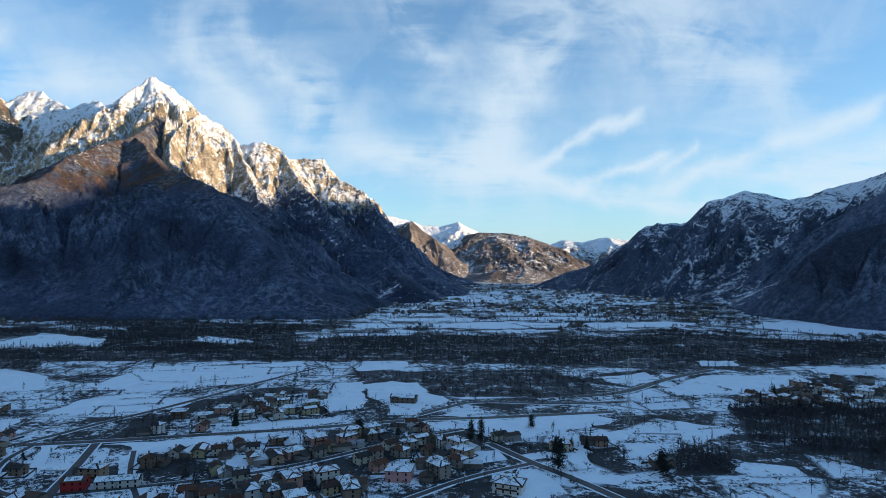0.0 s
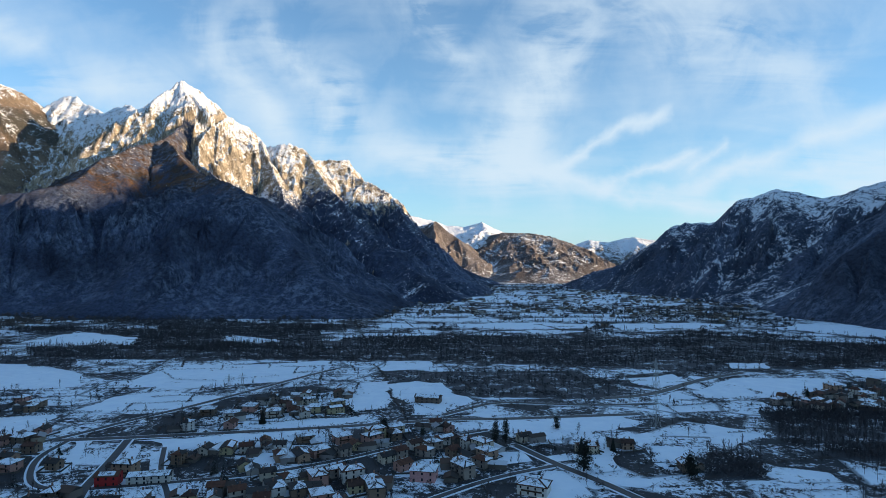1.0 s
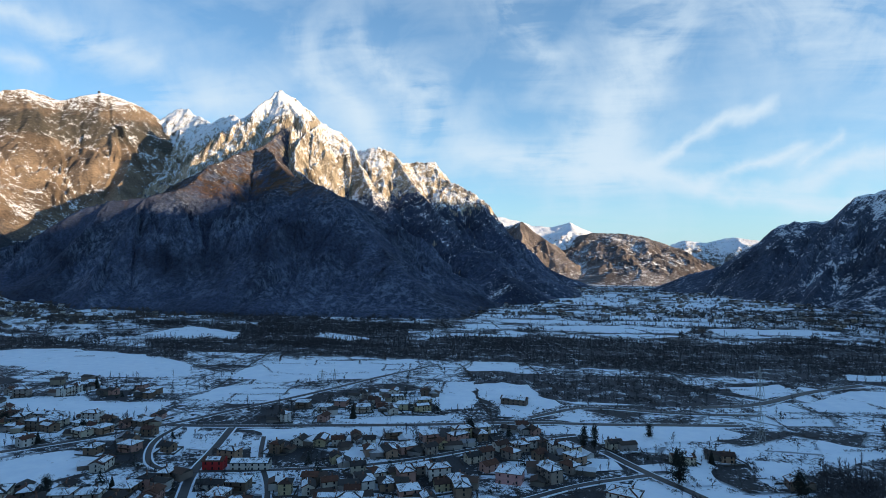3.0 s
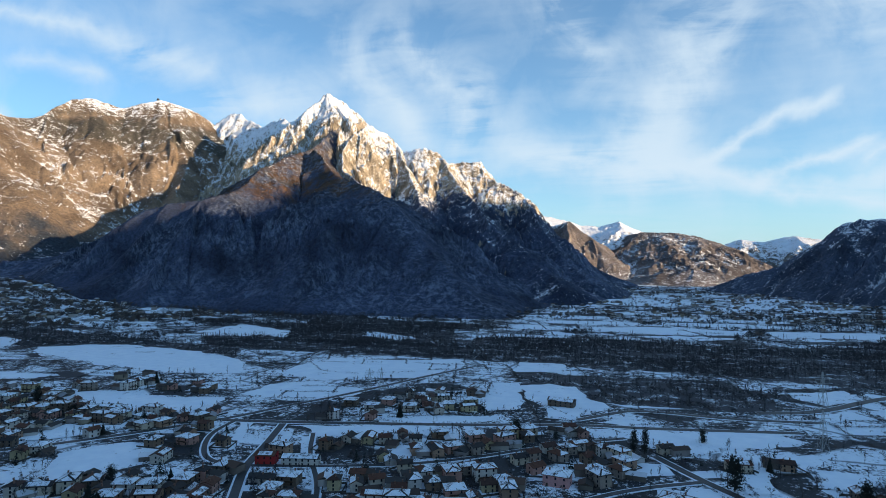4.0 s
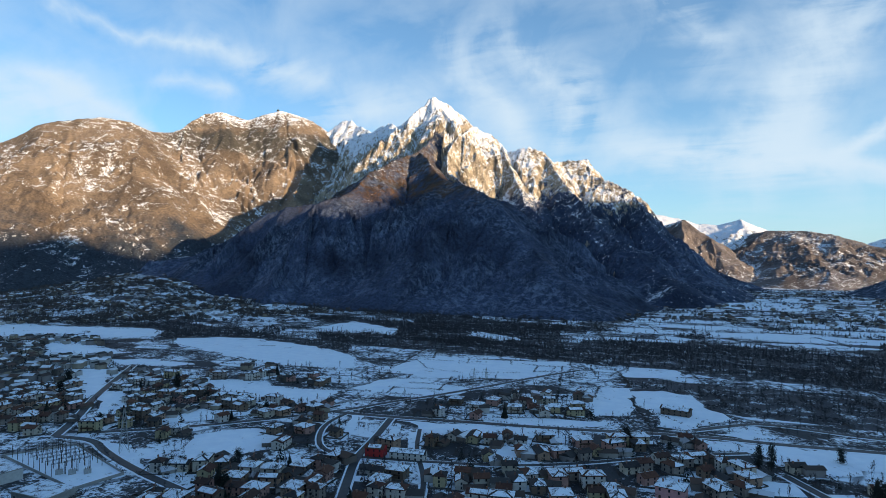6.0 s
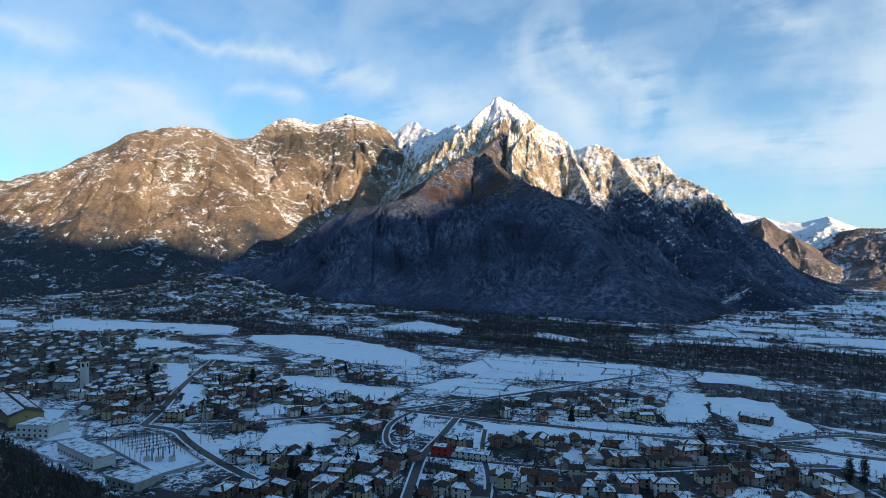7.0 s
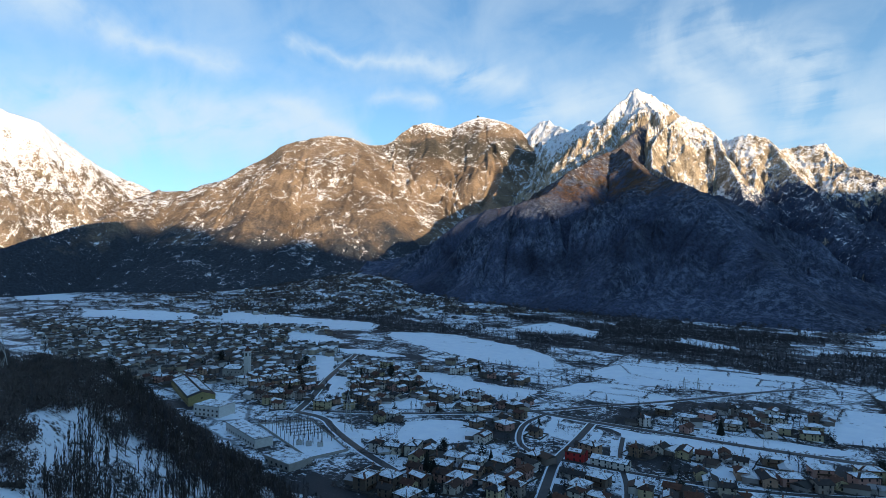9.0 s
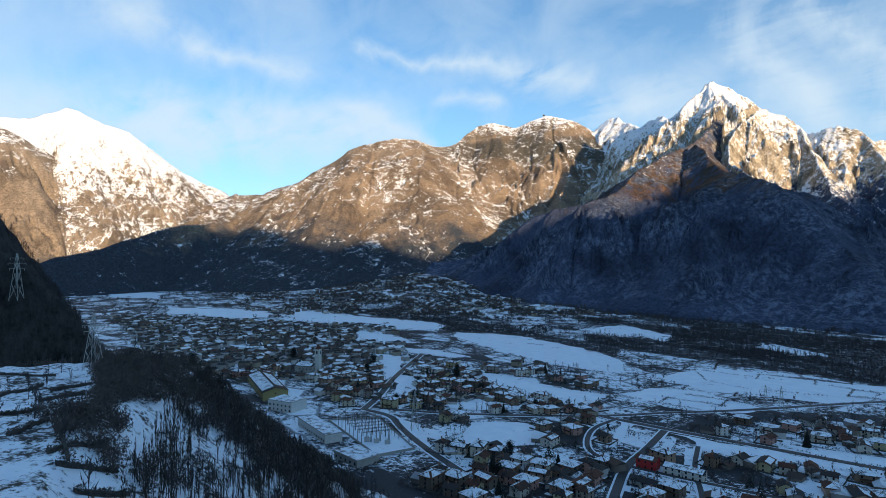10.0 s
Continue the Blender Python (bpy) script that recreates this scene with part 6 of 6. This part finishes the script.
scatter("brow_thicket", [bush(tree_rng, 5, 3.0, 220, 0.055) for _ in range(4)], list(zip(x, y, hillside_height(x, y), rng.uniform(0.4, 0.9, 320))), M_THICKET, "dark bare thicket on the brow of the terraces", "thicket")
# dry-stone terrace walls with dead grass along them
M_STONE = plain("dark dry stone", (0.06, 0.055, 0.05), 0.4, 0.8)
scrub = []
for line in TERRACES:
    bm = bmesh.new()
    steps = [Vector((*a, 0)).lerp(Vector((*c, 0)), i / 6) for a, c in zip(line, line[1:]) for i in range(6)]
    for p, q in zip(steps, steps[1:]):
        across = Vector((-(q - p).y, (q - p).x, 0)).normalized() * 0.4
        hp, hq = (float(hillside_height(np.array(v.x), np.array(v.y))) for v in (p, q))
        low, top = rng.uniform(0.7, 0.9), rng.uniform(0.9, 1.3)
        c = [bm.verts.new((*(v + s * across).xy, h + o)) for o in (-0.8, top) for v, h, s in ((p, hp, -1), (q, hq, -1), (q, hq, 1), (p, hp, 1))]
        for f in ((3, 2, 1, 0), (4, 5, 6, 7), (0, 1, 5, 4), (1, 2, 6, 5), (2, 3, 7, 6), (3, 0, 4, 7)):
            bm.faces.new([c[n] for n in f])
        scrub += [(v.x + rng.normal(0, 0.8), v.y + rng.normal(0, 0.8), hp - 0.1, rng.uniform(0.3, 0.75)) for v in (p.lerp(q, f / 4) for f in range(4))]
    mesh = bpy.data.meshes.new("terrace_wall")
    bm.to_mesh(mesh)
    bm.free()
    mesh.materials.append(M_STONE)
    tagged(new("terrace_wall", mesh), "dark dry-stone wall holding a snowy terrace", "wall", "terrace walls")
scatter("terrace_scrub", BUSH, scrub, M_THICKET, "dead grass and scrub along the terrace walls", "scrub")
# undergrowth below the bare woods
low = []
for kind, density, outline in WOODS:
    x, y = fill(outline, 70 / math.sqrt(density), rng, 0.8)
    keep = (road_gap(x, y) > 2) & ~in_field(x, y) & (soft_noise(x / 190, y / 34, 63) > -0.1)
    low += list(zip(x[keep], y[keep], level_all(x, y)[keep], rng.uniform(0.8, 2.2, int(keep.sum()))))
scatter("undergrowth", BUSH, low, M_TWIG, "dark tangled undergrowth below the bare woods", "scrub")

# the hut on the far summit
hut = new("summit_hut")
part("wall", box(bmesh.new(), -6, -4, -4, 6, 4, 6), M_STONE, hut)
part("mast", bar(bmesh.new(), (0, 0, 6), (0, 0, 20), 0.6, 6, 0.3), M_STEEL, hut)
p = place(42.0, 4200)
top = max(v.co.z for v in bpy.data.objects["mountain_hill"].data.vertices if math.hypot(v.co.x - p.x, v.co.y - p.y) < 18)
hut.matrix_basis = pose(p.x, p.y, top)
tagged(hut, "dark stone hut with a mast on the snowy summit", "hut")

# hedgerows and low walls between the parcels of land
turned_by = radians(14)
cuts_u, cuts_v = np.cumsum(rng.uniform(26, 62, 48)) - 1150, np.cumsum(rng.uniform(20, 46, 44)) + 250
rows = []
for fixed, runs, flip in ((cuts_u, cuts_v, False), (cuts_v, cuts_u, True)):
    for c in fixed:
        for r0, r1 in zip(runs, runs[1:]):
            if rng.random() < 0.55:
                n = int((r1 - r0) / 1.7)
                u, v = np.full(n, c) + rng.normal(0, 0.5, n), np.linspace(r0, r1, n)
                rows.append(np.stack([v, u] if flip else [u, v], 1))
rows = np.concatenate(rows)
hx_ = rows[:, 0] * math.cos(turned_by) - rows[:, 1] * math.sin(turned_by)
hy_ = rows[:, 0] * math.sin(turned_by) + rows[:, 1] * math.cos(turned_by)
hx_, hy_ = hx_ + 9 * rough_noise(hx_, hy_, 140, 2, 81), hy_ + 9 * rough_noise(hx_, hy_, 140, 2, 82)
gone = np.min(np.stack([np.hypot(house_places[k::8, 0][:, None] - hx_[None], house_places[k::8, 1][:, None] - hy_[None]).min(0) for k in range(8)]), 0)
keep = np.flatnonzero((gone > 7) & (road_gap(hx_, hy_) > 2) & (hillside_height(hx_, hy_) < -6) & (np.hypot(hx_, hy_) < 1350) & (np.hypot(hx_ + 422, hy_ - 255) > 60) & ~(in_field(hx_, hy_) & (soft_noise(hx_ / 120, hy_ / 120, 83) > -0.3)))
scatter("hedgerows", BUSH, list(zip(hx_[keep], hy_[keep], np.zeros(len(keep)), rng.uniform(0.35, 0.95, len(keep)))), M_THICKET, "thin dark hedgerows between snowy parcels of land", "hedge")

# garden walls and sheds round the nearer houses
wall_v, wall_f, sheds = [], [], []
for x, y in NEAR_HOUSES:
    a, w, h = 0.25 + rng.normal(0, 0.3), rng.uniform(7.5, 10.5), rng.uniform(7, 9.5)
    ca, sa = math.cos(a), math.sin(a)
    for (u0, v0), (u1, v1) in (((-w, -h), (w, -h)), ((w, -h), (w, h)), ((w, h), (-w, h)), ((-w, h), (-w, -h))):
        if rng.random() < 0.3:
            continue
        n, along = len(wall_v), (0.16 if u0 != u1 else 0, 0.16 if v0 != v1 else 0)
        for z in (-0.2, 1.25):
            for u, v in ((u0 - along[1], v0 - along[0]), (u1 - along[1], v1 - along[0]), (u1 + along[1], v1 + along[0]), (u0 + along[1], v0 + along[0])):
                wall_v.append((x + u * ca - v * sa, y + u * sa + v * ca, z))
        wall_f += [(n + 4, n + 5, n + 6, n + 7), (n, n + 1, n + 5, n + 4), (n + 2, n + 3, n + 7, n + 6), (n + 1, n + 2, n + 6, n + 5), (n + 3, n, n + 4, n + 7)]
    if rng.random() < 0.7:
        sheds.append((x + rng.choice((-1, 1)) * rng.uniform(8, 11), y + rng.uniform(-9, 9), -2.6))
tagged(new("garden_walls", mesh_from("garden_walls", np.array(wall_v), np.array(wall_f), M_STONE)), "low dark garden walls round the houses", "walls", kind="stuff")
far_houses("garden_sheds", sheds, 21, "low sheds and garages beside the houses,")
